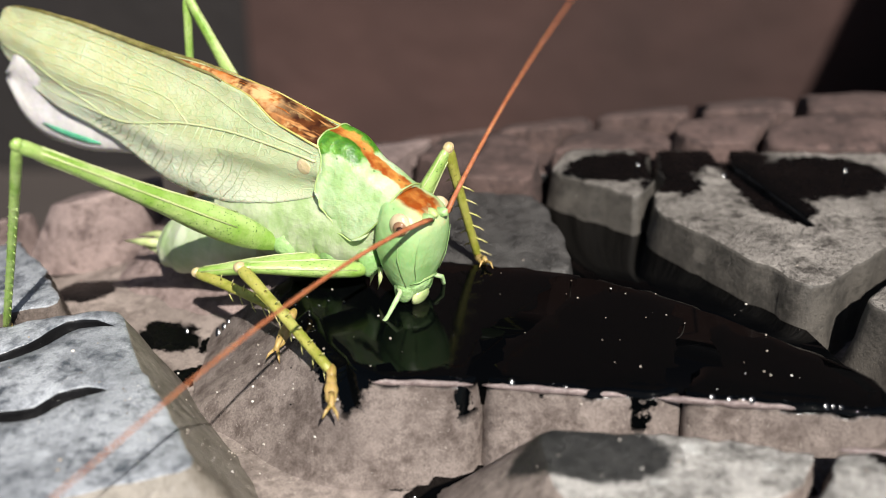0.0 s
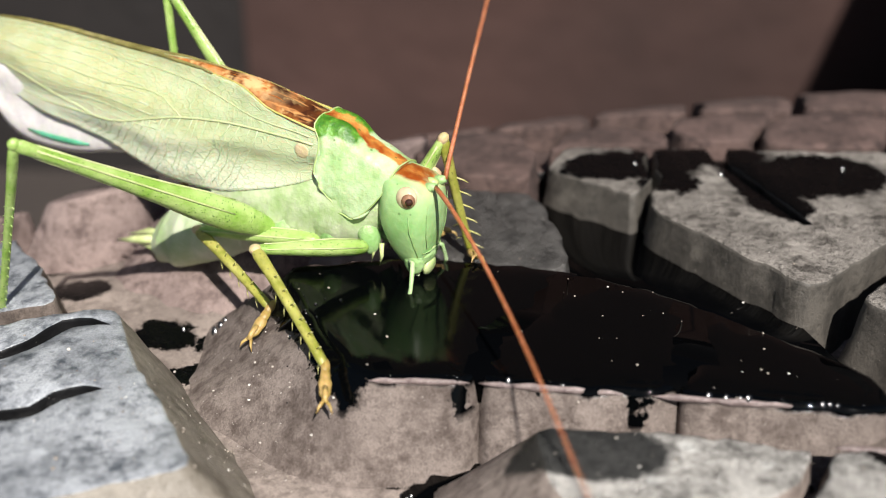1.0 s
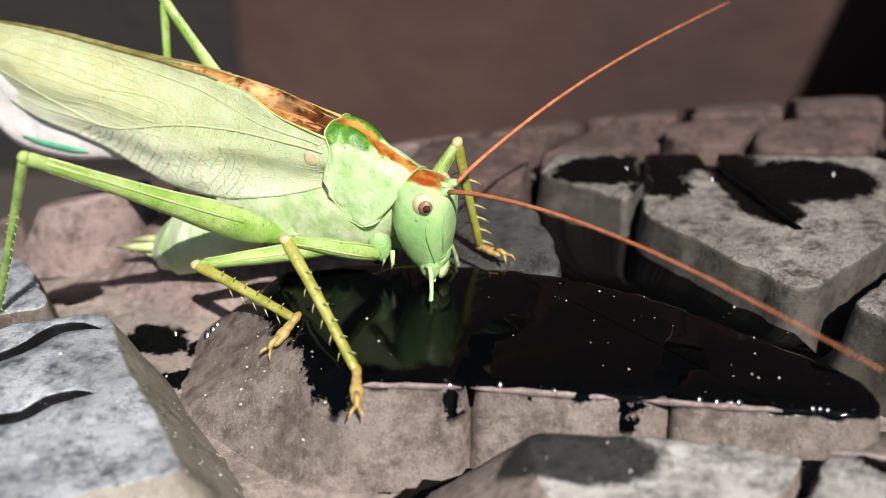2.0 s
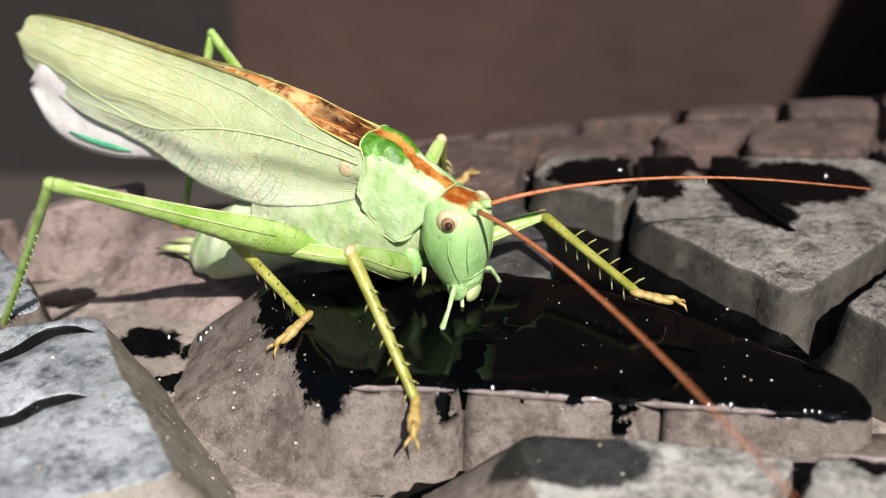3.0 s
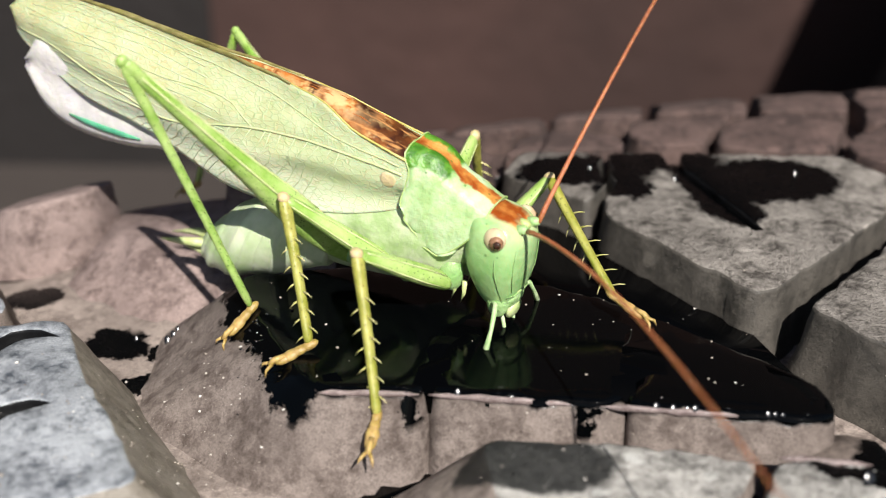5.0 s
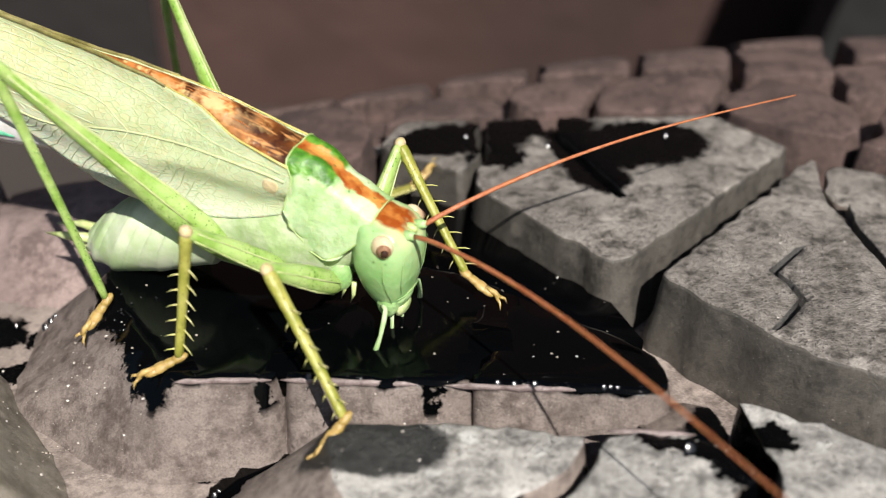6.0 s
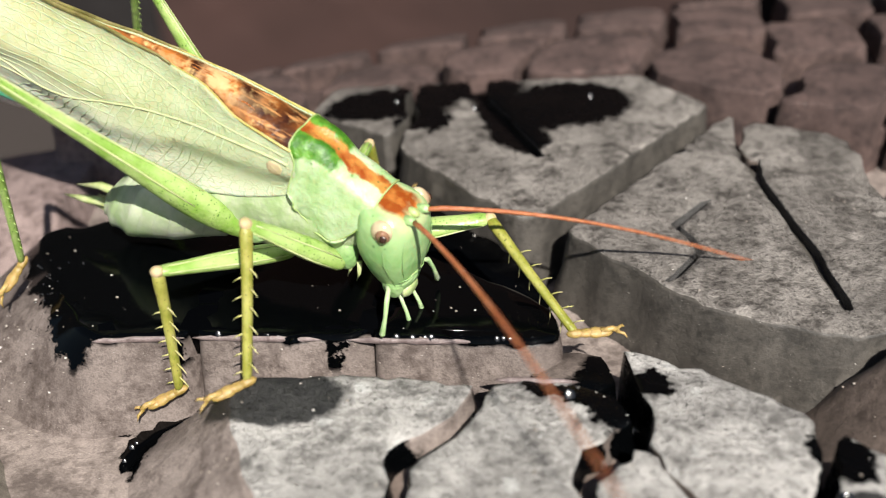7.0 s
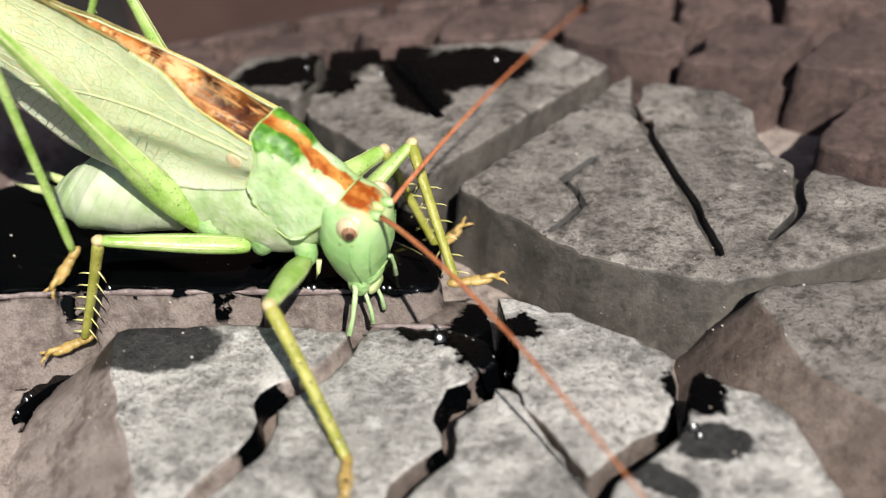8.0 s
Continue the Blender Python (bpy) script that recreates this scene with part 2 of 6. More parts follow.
def near_edge(points, i, p):
    """How far p is from the edges other than the one from corner i and its neighbours."""
    n = len(points)
    best = 9.0
    for k in range(n):
        if k in (i, (i + 1) % n, (i - 1) % n):
            continue
        a, b = Vector(points[k]), Vector(points[(k + 1) % n])
        t = max(0.0, min(1.0, (p - a).dot(b - a) / (b - a).length_squared))
        best = min(best, (a.lerp(b, t) - p).length)
    return best


def slit_edges(points):
    """Which edges look across a narrow slit at the block itself."""
    n = len(points)
    out = []
    for i in range(n):
        a, b = Vector(points[i]), Vector(points[(i + 1) % n])
        way = Vector((b.y - a.y, a.x - b.x)).normalized()
        out.append(any(near_edge(points, i, a.lerp(b, t) + way * q) < 0.08 for t in (0.2, 0.35, 0.5, 0.65, 0.8) for q in (0.06, 0.12, 0.18, 0.24)))
    for i in range(n):      # the blind end of a slit
        if (Vector(points[i]) - Vector(points[(i + 1) % n])).length < 0.25 and out[i - 1] and out[(i + 1) % n]:
            out[i] = True
    return out


def tread_block(parent, name, points, foot=0.14, feet=None, top=0.0, deep=0.95, mats=None, tilt=(0, 0), seed=0, rough=0.02, relief=0.02, slit_mat=None, hollows=()):
    """A block of tread. points: its top edge in the plan; feet: for some corners, by number, how far the foot stands out."""
    if area(points) < 0:
        points = points[::-1]
        if feet:
            feet = {len(points) - 1 - k: v for k, v in feet.items()}
    n = len(points)
    ways = []
    for i in range(n):
        a, b, c = Vector(points[i - 1]), Vector(points[i]), Vector(points[(i + 1) % n])
        e, g = (b - a).normalized(), (c - b).normalized()
        out = Vector((e.y + g.y, -e.x - g.x))
        ways.append(out.normalized() * foot if out.length > 0.2 else Vector((e.y, -e.x)) * foot)
    for k, v in (feet or {}).items():
        ways[k] = Vector(v)
    edge = outline(points, ways, slit_edges(points), seed=seed, rough=rough)
    cx = sum(p.x for p, _ in edge) / len(edge)
    cy = sum(p.y for p, _ in edge) / len(edge)

    def height(x, y):
        return top - drop(x, y) + tilt[0] * (x - cx) + tilt[1] * (y - cy)

    bm = bmesh.new()
    levels = [(1.0, 1.0), (0.72, 0.72), (0.45, 0.45), (0.2, 0.2), (0.06, 0.06), (0.018, 0.012), (0.0, -0.05)]
    rings = []
    for f, d in levels:
        ring = []
        for i, (p, w) in enumerate(edge):
            q = p + w * f if d >= 0 else p - w.normalized() * (0.012 if w.length < 0.05 else 0.035 + 0.03 * noise.noise((p.x * 5, p.y * 5, seed + 9)))
            bulge = 0.0 if w.length < 0.05 else 0.035 * (noise.noise((q.x * 2.1, q.y * 2.1, d * 4 + seed)) if 0.1 < d < 0.9 else 0)
            q = q + w.normalized() * bulge if w.length > 0 else q
            z = height(p.x, p.y) - max(d, 0) * deep + 0.012 * noise.noise((p.x * 4, p.y * 4, seed))
            ring.append((q.x, q.y, z))
        rings.append(ring)
    vs = rings_to(bm, rings, caps=(False, False), mat=1)
    # slit walls take the third material, near-black by default
    slit = [w.length < 0.05 for _, w in edge]
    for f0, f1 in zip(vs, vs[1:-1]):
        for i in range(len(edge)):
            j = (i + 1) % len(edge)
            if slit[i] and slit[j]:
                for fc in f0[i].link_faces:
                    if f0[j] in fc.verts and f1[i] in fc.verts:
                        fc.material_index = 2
    # the worn top: the rim's points and a loose grid within, filled so that slits stay open
    rim = vs[-1]
    flat = [Vector((v.co.x / CM, v.co.y / CM)) for v in rim]
    ring = [(p.x, p.y) for p in flat]
    rng = random.Random(seed)
    grid = 0.16
    for ix in range(int(min(p.x for p in flat) / grid) - 1, int(max(p.x for p in flat) / grid) + 2):
        for iy in range(int(min(p.y for p in flat) / grid) - 1, int(max(p.y for p in flat) / grid) + 2):
            p = Vector(((ix + rng.uniform(-0.3, 0.3)) * grid, (iy + rng.uniform(-0.3, 0.3)) * grid))
            if inside(ring, p) and min((p - q).length for q in flat) > 0.09:
                flat.append(p)
    n_rim = len(rim)
    given = {i: v for i, v in enumerate(rim)}
    edges = []
    for hollow in hollows:      # a blind slit: walls down to a floor
        wall = []
        for i, p in enumerate(hollow):
            a, b = Vector(p), Vector(hollow[(i + 1) % len(hollow)])
            wall += [a, a.lerp(b, 0.5)] if (b - a).length > 0.2 else [a]
        flat = [p for i, p in enumerate(flat) if i < n_rim or (not inside([tuple(q) for q in wall], p) and min((p - q).length for q in wall) > 0.07)]
        first = len(flat)
        upper = [bm.verts.new((p.x * CM, p.y * CM, (height(p.x, p.y) + 0.004) * CM)) for p in wall]
        lower = [bm.verts.new((p.x * CM, p.y * CM, (height(p.x, p.y) - 0.22) * CM)) for p in wall]
        for i in range(len(wall)):
            j = (i + 1) % len(wall)
            bm.faces.new((upper[i], upper[j], lower[j], lower[i])).material_index = 2
            given[first + i] = upper[i]
            edges.append((first + i, first + j))
        bm.faces.new(lower).material_index = 2
        flat += wall
    pts, _, tris, kept, _, _ = geometry.delaunay_2d_cdt(flat, edges, [list(range(n_rim))], 1, 1e-5)
    if hollows:
        tris = [t for t in tris if not any(inside(list(h), (pts[t[0]] + pts[t[1]] + pts[t[2]]) / 3) for h in hollows)]
    tops = []
    for p, src in zip(pts, kept):
        if src and src[0] in given:
            tops.append(given[src[0]])
        else:
            z = height(p.x, p.y) + 0.05 * 0.16 + relief * noise.noise((p.x * 2.3, p.y * 2.3, seed)) + 0.5 * relief * noise.noise((p.x * 6, p.y * 6, seed))
            tops.append(bm.verts.new((p.x * CM, p.y * CM, z * CM)))
    for tri in tris:
        if len(set(tri)) == 3:
            bm.faces.new([tops[k] for k in tri]).material_index = 0
    for fc in bm.faces:
        if all(v in vs[-1] or v in vs[-2] for v in fc.verts):
            fc.material_index = 0
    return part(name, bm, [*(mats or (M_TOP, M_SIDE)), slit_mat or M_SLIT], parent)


def carcass(parent):
    """The body of the tyre under the blocks: the floor of the grooves, bent down at all edges."""
    bm = bmesh.new()
    xs = [-16 + 0.4 * i for i in range(86)]
    ys = [-12 + 0.4 * i for i in range(66)]
    grid = []
    for y in ys:
        row = []
        for x in xs:
            z = -0.92 - drop(x, y) + 0.05 * noise.noise((x * 0.9, y * 0.9, 3)) + 0.02 * noise.noise((x * 3, y * 3, 7))
            row.append(bm.verts.new((x * CM, y * CM, max(z, -14.0) * CM)))
        grid.append(row)
    for a, b in zip(grid, grid[1:]):
        for i in range(len(a) - 1):
            bm.faces.new((a[i], a[i + 1], b[i + 1], b[i]))
    rim = grid[0] + [r[-1] for r in grid[1:]] + grid[-1][-2::-1] + [r[0] for r in grid[-2:0:-1]]
    low = [bm.verts.new((v.co.x, v.co.y, -0.15)) for v in rim]
    for i in range(len(rim)):
        j = (i + 1) % len(rim)
        bm.faces.new((rim[i], rim[j], low[j], low[i]))
    bm.faces.new(low)
    ob = part("carcass", bm, M_FLOOR, parent, "muddy groove floor of the tyre")
    return ob


def build_tyre():
    tyre = tagged(new("tyre"), "worn black rubber tyre tread, dusty and splashed with water", "tyre")
    carcass(tyre)
    wet = (M_WET, M_WET)
    # the flooded block, cut in three by wavy slits
    tread_block(tyre, "tread_block", [(-1.68, 0.85), (-1.1, -0.36), (-0.66, -1.06), (0.315, -1.06), (0.33, -0.77), (0.40, -0.29), (0.90, 0.05), (1.02, 0.47), (1.46, 0.84), (0.36, 1.07), (-0.59, 1.1)],
                feet={0: (-0.95, 0.5), 1: (-1.5, -0.05), 2: (-0.45, -0.5), 3: (0.0, -0.34)}, mats=wet, seed=1, relief=0.006)
    tread_block(tyre, "tread_block", [(0.325, -1.06), (1.33, -1.14), (2.055, -1.21), (2.30, -0.69), (2.26, -0.21), (2.40, 0.02), (2.58, 0.20), (2.18, 0.47), (1.52, 0.82), (1.08, 0.45), (0.96, 0.0), (0.47, -0.31), (0.39, -0.75)],
                feet={0: (0.0, -0.34), 1: (0, -0.34), 2: (0.0, -0.34)}, mats=wet, seed=2, relief=0.006)
    tread_block(tyre, "tread_block", [(2.065, -1.215), (3.24, -1.31), (3.62, -1.38), (3.89, -1.34), (3.91, -1.04), (3.79, -0.79), (3.50, -0.58), (2.90, -0.10), (2.64, 0.15), (2.45, -0.01), (2.32, -0.22), (2.35, -0.68)],
                feet={0: (0, -0.34), 1: (0, -0.36), 2: (0.12, -0.4)}, mats=wet, seed=3, relief=0.006)
    bm = bmesh.new()
    rings_to(bm, [[(x, y, z) for x, y in ((-1.0, 0.4), (-0.58, -0.96), (2.0, -1.1), (3.6, -1.26), (3.8, -1.1), (3.7, -0.82), (3.46, -0.62), (2.6, 0.12), (1.47, 0.76), (0.3, 0.98), (-0.6, 0.98))] for z in (-0.3, 0.004)])
    part("slit_water", bm, M_WATER, tyre, "dark water standing in the slits")
    bm = bmesh.new()
    rings_to(bm, [[(x, y, z) for x, y in ((1.2, 1.2), (1.5, 0.75), (2.3, 0.35), (3.1, 0.0), (3.9, 0.0), (3.6, 0.85), (2.6, 2.1), (2.38, 2.6), (2.1, 2.9), (1.1, 3.45), (0.9, 3.0), (1.2, 1.5))] for z in (-1.0, -0.5)])
    part("groove_water", bm, M_WATER, tyre, "black water standing in the groove")
    rng = random.Random(77)
    spine = [(0.95, -1.02, 0.05), (0.70, -1.14, 0.07), (0.42, -1.26, 0.10), (0.16, -1.42, 0.11), (-0.06, -1.56, 0.13), (-0.22, -1.72, 0.13), (-0.25, -1.88, 0.10), (-0.29, -2.02, 0.02)]
    rim = []
    for side in (1, -1):
        for (x, y, w), (x2, y2, w2) in (list(zip(spine, spine[1:])) if side > 0 else list(zip(spine[::-1], spine[-2::-1]))):
            for t in (0, 0.33, 0.67):
                way = Vector((x2 - x, y2 - y)).normalized()
                r = 0.8 * (w + (w2 - w) * t) * rng.uniform(0.5, 1.5)
                rim.append((x + (x2 - x) * t - way.y * r, y + (y2 - y) * t + way.x * r))
    bm = bmesh.new()
    rings_to(bm, [[(x, y, z) for x, y in rim] for z in (-1.1, -0.83)])
    part("groove_water", bm, M_WATER, tyre, "black water standing in the groove")
    # a pale strip puts the front rim's sheen into colour, above a dark wet line
    for x0, x1 in ((-0.62, 0.28), (0.36, 1.62), (1.86, 3.1)):
        rings = []
        n = int((x1 - x0) / 0.06)
        for i in range(n + 1):
            x = x0 + (x1 - x0) * i / n
            y = -1.06 - 0.085 * max(0.0, x - 0.3) - 0.03
            w = (0.035 + 0.022 * noise.noise((x * 4, 1, 1))) * min(1.0, 6 * min(i, n - i) / n + 0.15)
            z = -0.035 + 0.012 * noise.noise((x * 7, 3, 1))
            rings.append([(x, y + 0.6 * w * math.cos(a), z + w * math.sin(a)) for a in (2 * math.pi * q / 8 for q in range(8))])
        bm = bmesh.new()
        rings_to(bm, rings)
        part("worn_lip", bm, M_LIPRUBBER, tyre, "pale pinkish-grey rim strip")
    bm = bmesh.new()
    rings = []
    for i in range(15):
        x = 3.25 + 0.75 * i / 14
        y = -1.90 - 0.10 * (x - 3.25) + 0.012 * noise.noise((x * 5, 2, 2))
        w = 0.03 * min(1.0, 5 * min(i, 14 - i) / 14 + 0.15)
        rings.append([(x, y + w * math.cos(a), -0.015 + w * math.sin(a)) for a in (2 * math.pi * q / 8 for q in range(8))])
    rings_to(bm, rings)
    part("worn_lip", bm, M_LIPRUBBER, tyre, "pale pinkish-grey rim strip")
    # the near row
    tread_block(tyre, "tread_block", [(0.82, -1.75), (2.05, -1.79), (3.08, -1.95), (2.88, -2.35), (2.59, -2.57), (2.31, -2.77), (2.27, -2.94), (2.37, -3.28), (2.07, -3.58), (1.85, -3.95), (1.78, -4.4), (1.62, -4.3), (1.47, -3.8), (1.1, -2.85), (0.93, -2.35)],
                feet={0: (-0.75, 0.45), 14: (-1.2, 0.5), 13: (-1.35, 0.4), 12: (-1.5, 0.1), 11: (-1.6, -0.1)}, seed=4, mats=(M_TOP, M_FLOOR))
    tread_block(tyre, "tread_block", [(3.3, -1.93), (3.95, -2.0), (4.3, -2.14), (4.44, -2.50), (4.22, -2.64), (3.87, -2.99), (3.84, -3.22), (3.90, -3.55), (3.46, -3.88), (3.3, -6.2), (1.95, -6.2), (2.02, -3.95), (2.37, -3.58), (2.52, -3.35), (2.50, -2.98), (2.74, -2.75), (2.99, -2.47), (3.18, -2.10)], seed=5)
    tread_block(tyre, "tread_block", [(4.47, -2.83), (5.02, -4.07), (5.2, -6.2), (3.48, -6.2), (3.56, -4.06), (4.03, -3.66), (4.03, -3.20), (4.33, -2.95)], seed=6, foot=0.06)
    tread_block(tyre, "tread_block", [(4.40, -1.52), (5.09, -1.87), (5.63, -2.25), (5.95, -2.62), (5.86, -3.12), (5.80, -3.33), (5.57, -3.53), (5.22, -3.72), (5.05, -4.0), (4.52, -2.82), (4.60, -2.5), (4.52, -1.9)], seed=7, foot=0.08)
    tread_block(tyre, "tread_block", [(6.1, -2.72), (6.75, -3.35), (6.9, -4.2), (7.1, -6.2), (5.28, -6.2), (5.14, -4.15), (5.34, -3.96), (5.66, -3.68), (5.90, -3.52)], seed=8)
    # raised floor added under the near row, to make its gaps less black
    tread_block(tyre, "slit_floor", [(1.05, -1.95), (2.9, -2.05), (4.2, -2.3), (4.35, -2.95), (4.95, -4.0), (5.1, -6.1), (2.0, -6.1), (1.75, -4.1), (1.55, -3.6)],
                top=-0.3, deep=0.6, seed=64, foot=0.02, mats=(M_MUD, M_MUD))
    # a low step at the end of the flooded block
    tread_block(tyre, "tread_block", [(3.72, -1.2), (4.36, -1.25), (4.34, -1.82), (3.5, -1.72)], top=-0.3, deep=0.65, foot=0.05, mats=(M_SIDE, M_SIDE), seed=60)
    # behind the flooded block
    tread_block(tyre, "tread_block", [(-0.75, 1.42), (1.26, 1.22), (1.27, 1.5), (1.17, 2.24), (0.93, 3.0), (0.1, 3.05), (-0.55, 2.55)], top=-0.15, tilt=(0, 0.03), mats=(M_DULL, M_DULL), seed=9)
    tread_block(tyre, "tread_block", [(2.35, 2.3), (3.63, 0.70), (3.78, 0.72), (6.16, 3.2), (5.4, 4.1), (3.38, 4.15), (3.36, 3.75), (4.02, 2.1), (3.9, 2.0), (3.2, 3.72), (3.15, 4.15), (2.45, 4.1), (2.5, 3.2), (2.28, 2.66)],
                seed=10, foot=0.1, mats=(M_TOP_B, M_DARKSIDE))
    tread_block(tyre, "tread_block", [(1.12, 3.45), (2.1, 2.72), (2.36, 3.22), (2.32, 4.12), (1.35, 4.12)], seed=11, mats=(M_TOP_B, M_DARKSIDE))
    # filler in the black water material, so that this block's slit is black
    tread_block(tyre, "slit_floor", [(2.6, 2.4), (3.65, 1.0), (5.2, 3.0), (4.8, 4.0), (2.6, 4.0)], top=-0.1, deep=0.8, seed=63, foot=0.05, mats=(M_WATER, M_WATER))
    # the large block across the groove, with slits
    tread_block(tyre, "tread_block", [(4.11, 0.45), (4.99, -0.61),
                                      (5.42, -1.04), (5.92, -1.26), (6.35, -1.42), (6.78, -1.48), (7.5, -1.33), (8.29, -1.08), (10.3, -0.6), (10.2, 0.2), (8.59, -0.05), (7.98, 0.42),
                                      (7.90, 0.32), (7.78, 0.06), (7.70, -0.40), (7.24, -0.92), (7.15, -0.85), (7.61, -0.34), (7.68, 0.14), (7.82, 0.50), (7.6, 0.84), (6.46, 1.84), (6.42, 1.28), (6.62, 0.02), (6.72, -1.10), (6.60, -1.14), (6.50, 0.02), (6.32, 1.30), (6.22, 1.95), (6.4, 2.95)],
                seed=12, foot=0.17, hollows=[[(5.0, -0.52), (5.10, -0.42), (5.40, -0.03), (5.345, 0.24), (5.22, 0.48), (5.62, 0.90), (5.76, 0.95), (5.60, 0.76), (5.32, 0.44), (5.43, 0.22), (5.475, -0.07), (5.17, -0.46), (5.04, -0.555)]], mats=(M_TOP_B, M_DARKSIDE), slit_mat=M_DULL)
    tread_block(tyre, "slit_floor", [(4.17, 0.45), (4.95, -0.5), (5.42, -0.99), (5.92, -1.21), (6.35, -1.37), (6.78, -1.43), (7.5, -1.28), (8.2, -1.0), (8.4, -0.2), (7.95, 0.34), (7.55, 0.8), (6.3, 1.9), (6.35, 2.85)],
                top=-0.15, deep=0.8, seed=61, foot=0.08, mats=(M_DARKSIDE, M_DARKSIDE))
    tread_block(tyre, "tread_block", [(6.32, 2.0), (6.54, 2.93), (7.58, 2.46), (7.68, 2.14), (7.64, 0.94), (6.56, 1.90)], top=-0.12, seed=13, foot=0.06, mats=(M_TOP_B, M_SIDE))
    tread_block(tyre, "tread_block", [(6.80, -1.72), (7.2, -1.64), (8.2, -1.58), (10.5, -1.3), (10.8, -4.5), (7.9, -4.6), (7.55, -3.35), (7.08, -2.85), (6.98, -2.3)],
                feet={0: (-0.62, 0.32), 1: (-0.1, 0.28), 2: (0.0, 0.3), 8: (-1.0, -0.1), 7: (-0.85, -0.35), 6: (-0.6, -0.4)}, seed=14, mats=(M_TOP_B, M_MUD))
    # farther rows
    far = (M_FAR, M_FAR)
    for n, points in enumerate([
            [(8.14, 0.85), (8.71, 1.75), (9.3, 2.15), (11.5, 1.9), (11.0, 0.4), (8.9, 0.42)],
            [(6.98, 3.22), (7.42, 3.46), (7.52, 4.02), (8.0, 4.28), (9.0, 3.95), (8.42, 3.25), (8.14, 2.88)],
            [(8.42, 2.9), (8.76, 3.32), (9.2, 3.78), (10.1, 4.4), (11.2, 3.9), (11.2, 2.3), (9.45, 2.55)],
            [(5.6, 4.2), (6.3, 3.72), (6.88, 3.42), (7.2, 3.7), (7.34, 4.1), (7.0, 4.8), (6.4, 5.2), (6.05, 4.9), (5.75, 4.75)],
            [(3.92, 4.40), (4.35, 4.25), (5.35, 4.28), (5.55, 4.74), (5.78, 5.3), (5.1, 5.52), (4.5, 5.36), (4.05, 4.9)],
            [(2.84, 4.62), (3.02, 4.42), (3.74, 4.40), (3.88, 4.85), (4.32, 5.42), (3.76, 5.35), (2.85, 5.15)],
            [(1.14, 3.9), (1.4, 4.18), (2.72, 4.28), (2.66, 4.6), (1.84, 4.93), (1.36, 4.5)],
            [(-0.54, 3.75), (0.1, 3.3), (0.8, 3.12), (1.0, 3.75), (0.66, 4.8), (-0.2, 4.95)]]):
        tread_block(tyre, "tread_block", points, mats=far, seed=15 + n)
    # another added floor, which lightens the far gaps in place of haze
    tread_block(tyre, "slit_floor", [(1.45, 4.25), (3.4, 4.45), (5.4, 4.35), (6.7, 3.7), (8.3, 3.1), (9.5, 2.7), (11.2, 2.4), (11.2, 6.4), (0.0, 6.2), (0.2, 4.0)],
                top=-0.4, deep=0.6, seed=65, foot=0.05, mats=far)
    tread_block(tyre, "tread_block", [(-2.3, 3.35), (-0.95, 3.2), (-0.72, 3.9), (-0.4, 4.9), (-2.2, 4.5)], mats=(M_LEFT, M_LEFT), seed=23)
    for n, (x, y) in enumerate([(1.05, 5.1), (2.45, 5.55), (3.9, 5.62), (5.35, 5.72), (6.7, 5.35), (7.9, 4.65), (9.4, 4.75), (-0.3, 5.2), (-1.7, 4.85), (6.9, 6.5), (8.4, 5.9), (9.9, 5.9)]):
        tread_block(tyre, "tread_block", [(x - 0.62, y - 0.1), (x + 0.1, y + 0.02), (x + 0.62, y - 0.12), (x + 0.72, y + 0.5), (x + 0.5, y + 1.0), (x - 0.55, y + 0.95), (x - 0.45, y + 0.45)], mats=far, seed=30 + n)
    # left of the flooded block
    tread_block(tyre, "tread_block", [(-3.8, 4.0), (-3.65, 3.14), (-3.2, 2.3), (-2.01, 2.05), (-1.77, 3.4), (-2.4, 4.1)], feet={0: (-0.35, -0.2), 1: (-0.5, -1.29), 2: (0.16, -0.96), 3: (0.21, -0.93)}, mats=(M_LEFT, M_LEFT), top=-0.5, deep=0.5, seed=24, foot=0.1)
    tread_block(tyre, "tread_block", [(-4.98, 2.9), (-4.5, 2.72), (-3.92, 2.95), (-3.75, 3.6), (-4.4, 4.2), (-5.2, 3.8)], feet={0: (-0.5, -0.1), 1: (-0.1, -0.12), 5: (-0.5, 0.1)}, mats=(M_LEFT, M_LEFT), top=0.0, seed=25, foot=0.1)
    tread_block(tyre, "tread_block", [(-6.9, 3.1), (-5.75, 2.75), (-5.5, 3.6), (-6.2, 4.4), (-7.2, 4.0)], mats=(M_LEFT, M_LEFT), seed=27, foot=0.15)
    tread_block(tyre, "tread_block", [(-6.6, 0.6), (-5.0, 0.3), (-4.0, 0.5), (-4.6, 1.5), (-5.2, 2.2), (-6.8, 2.3)], mats=(M_SHOULDER, M_SIDE), top=-0.2, seed=26, foot=0.3)
    # the shoulder lug with two wavy slits
    sh = (M_SHOULDER, M_SLOPE)
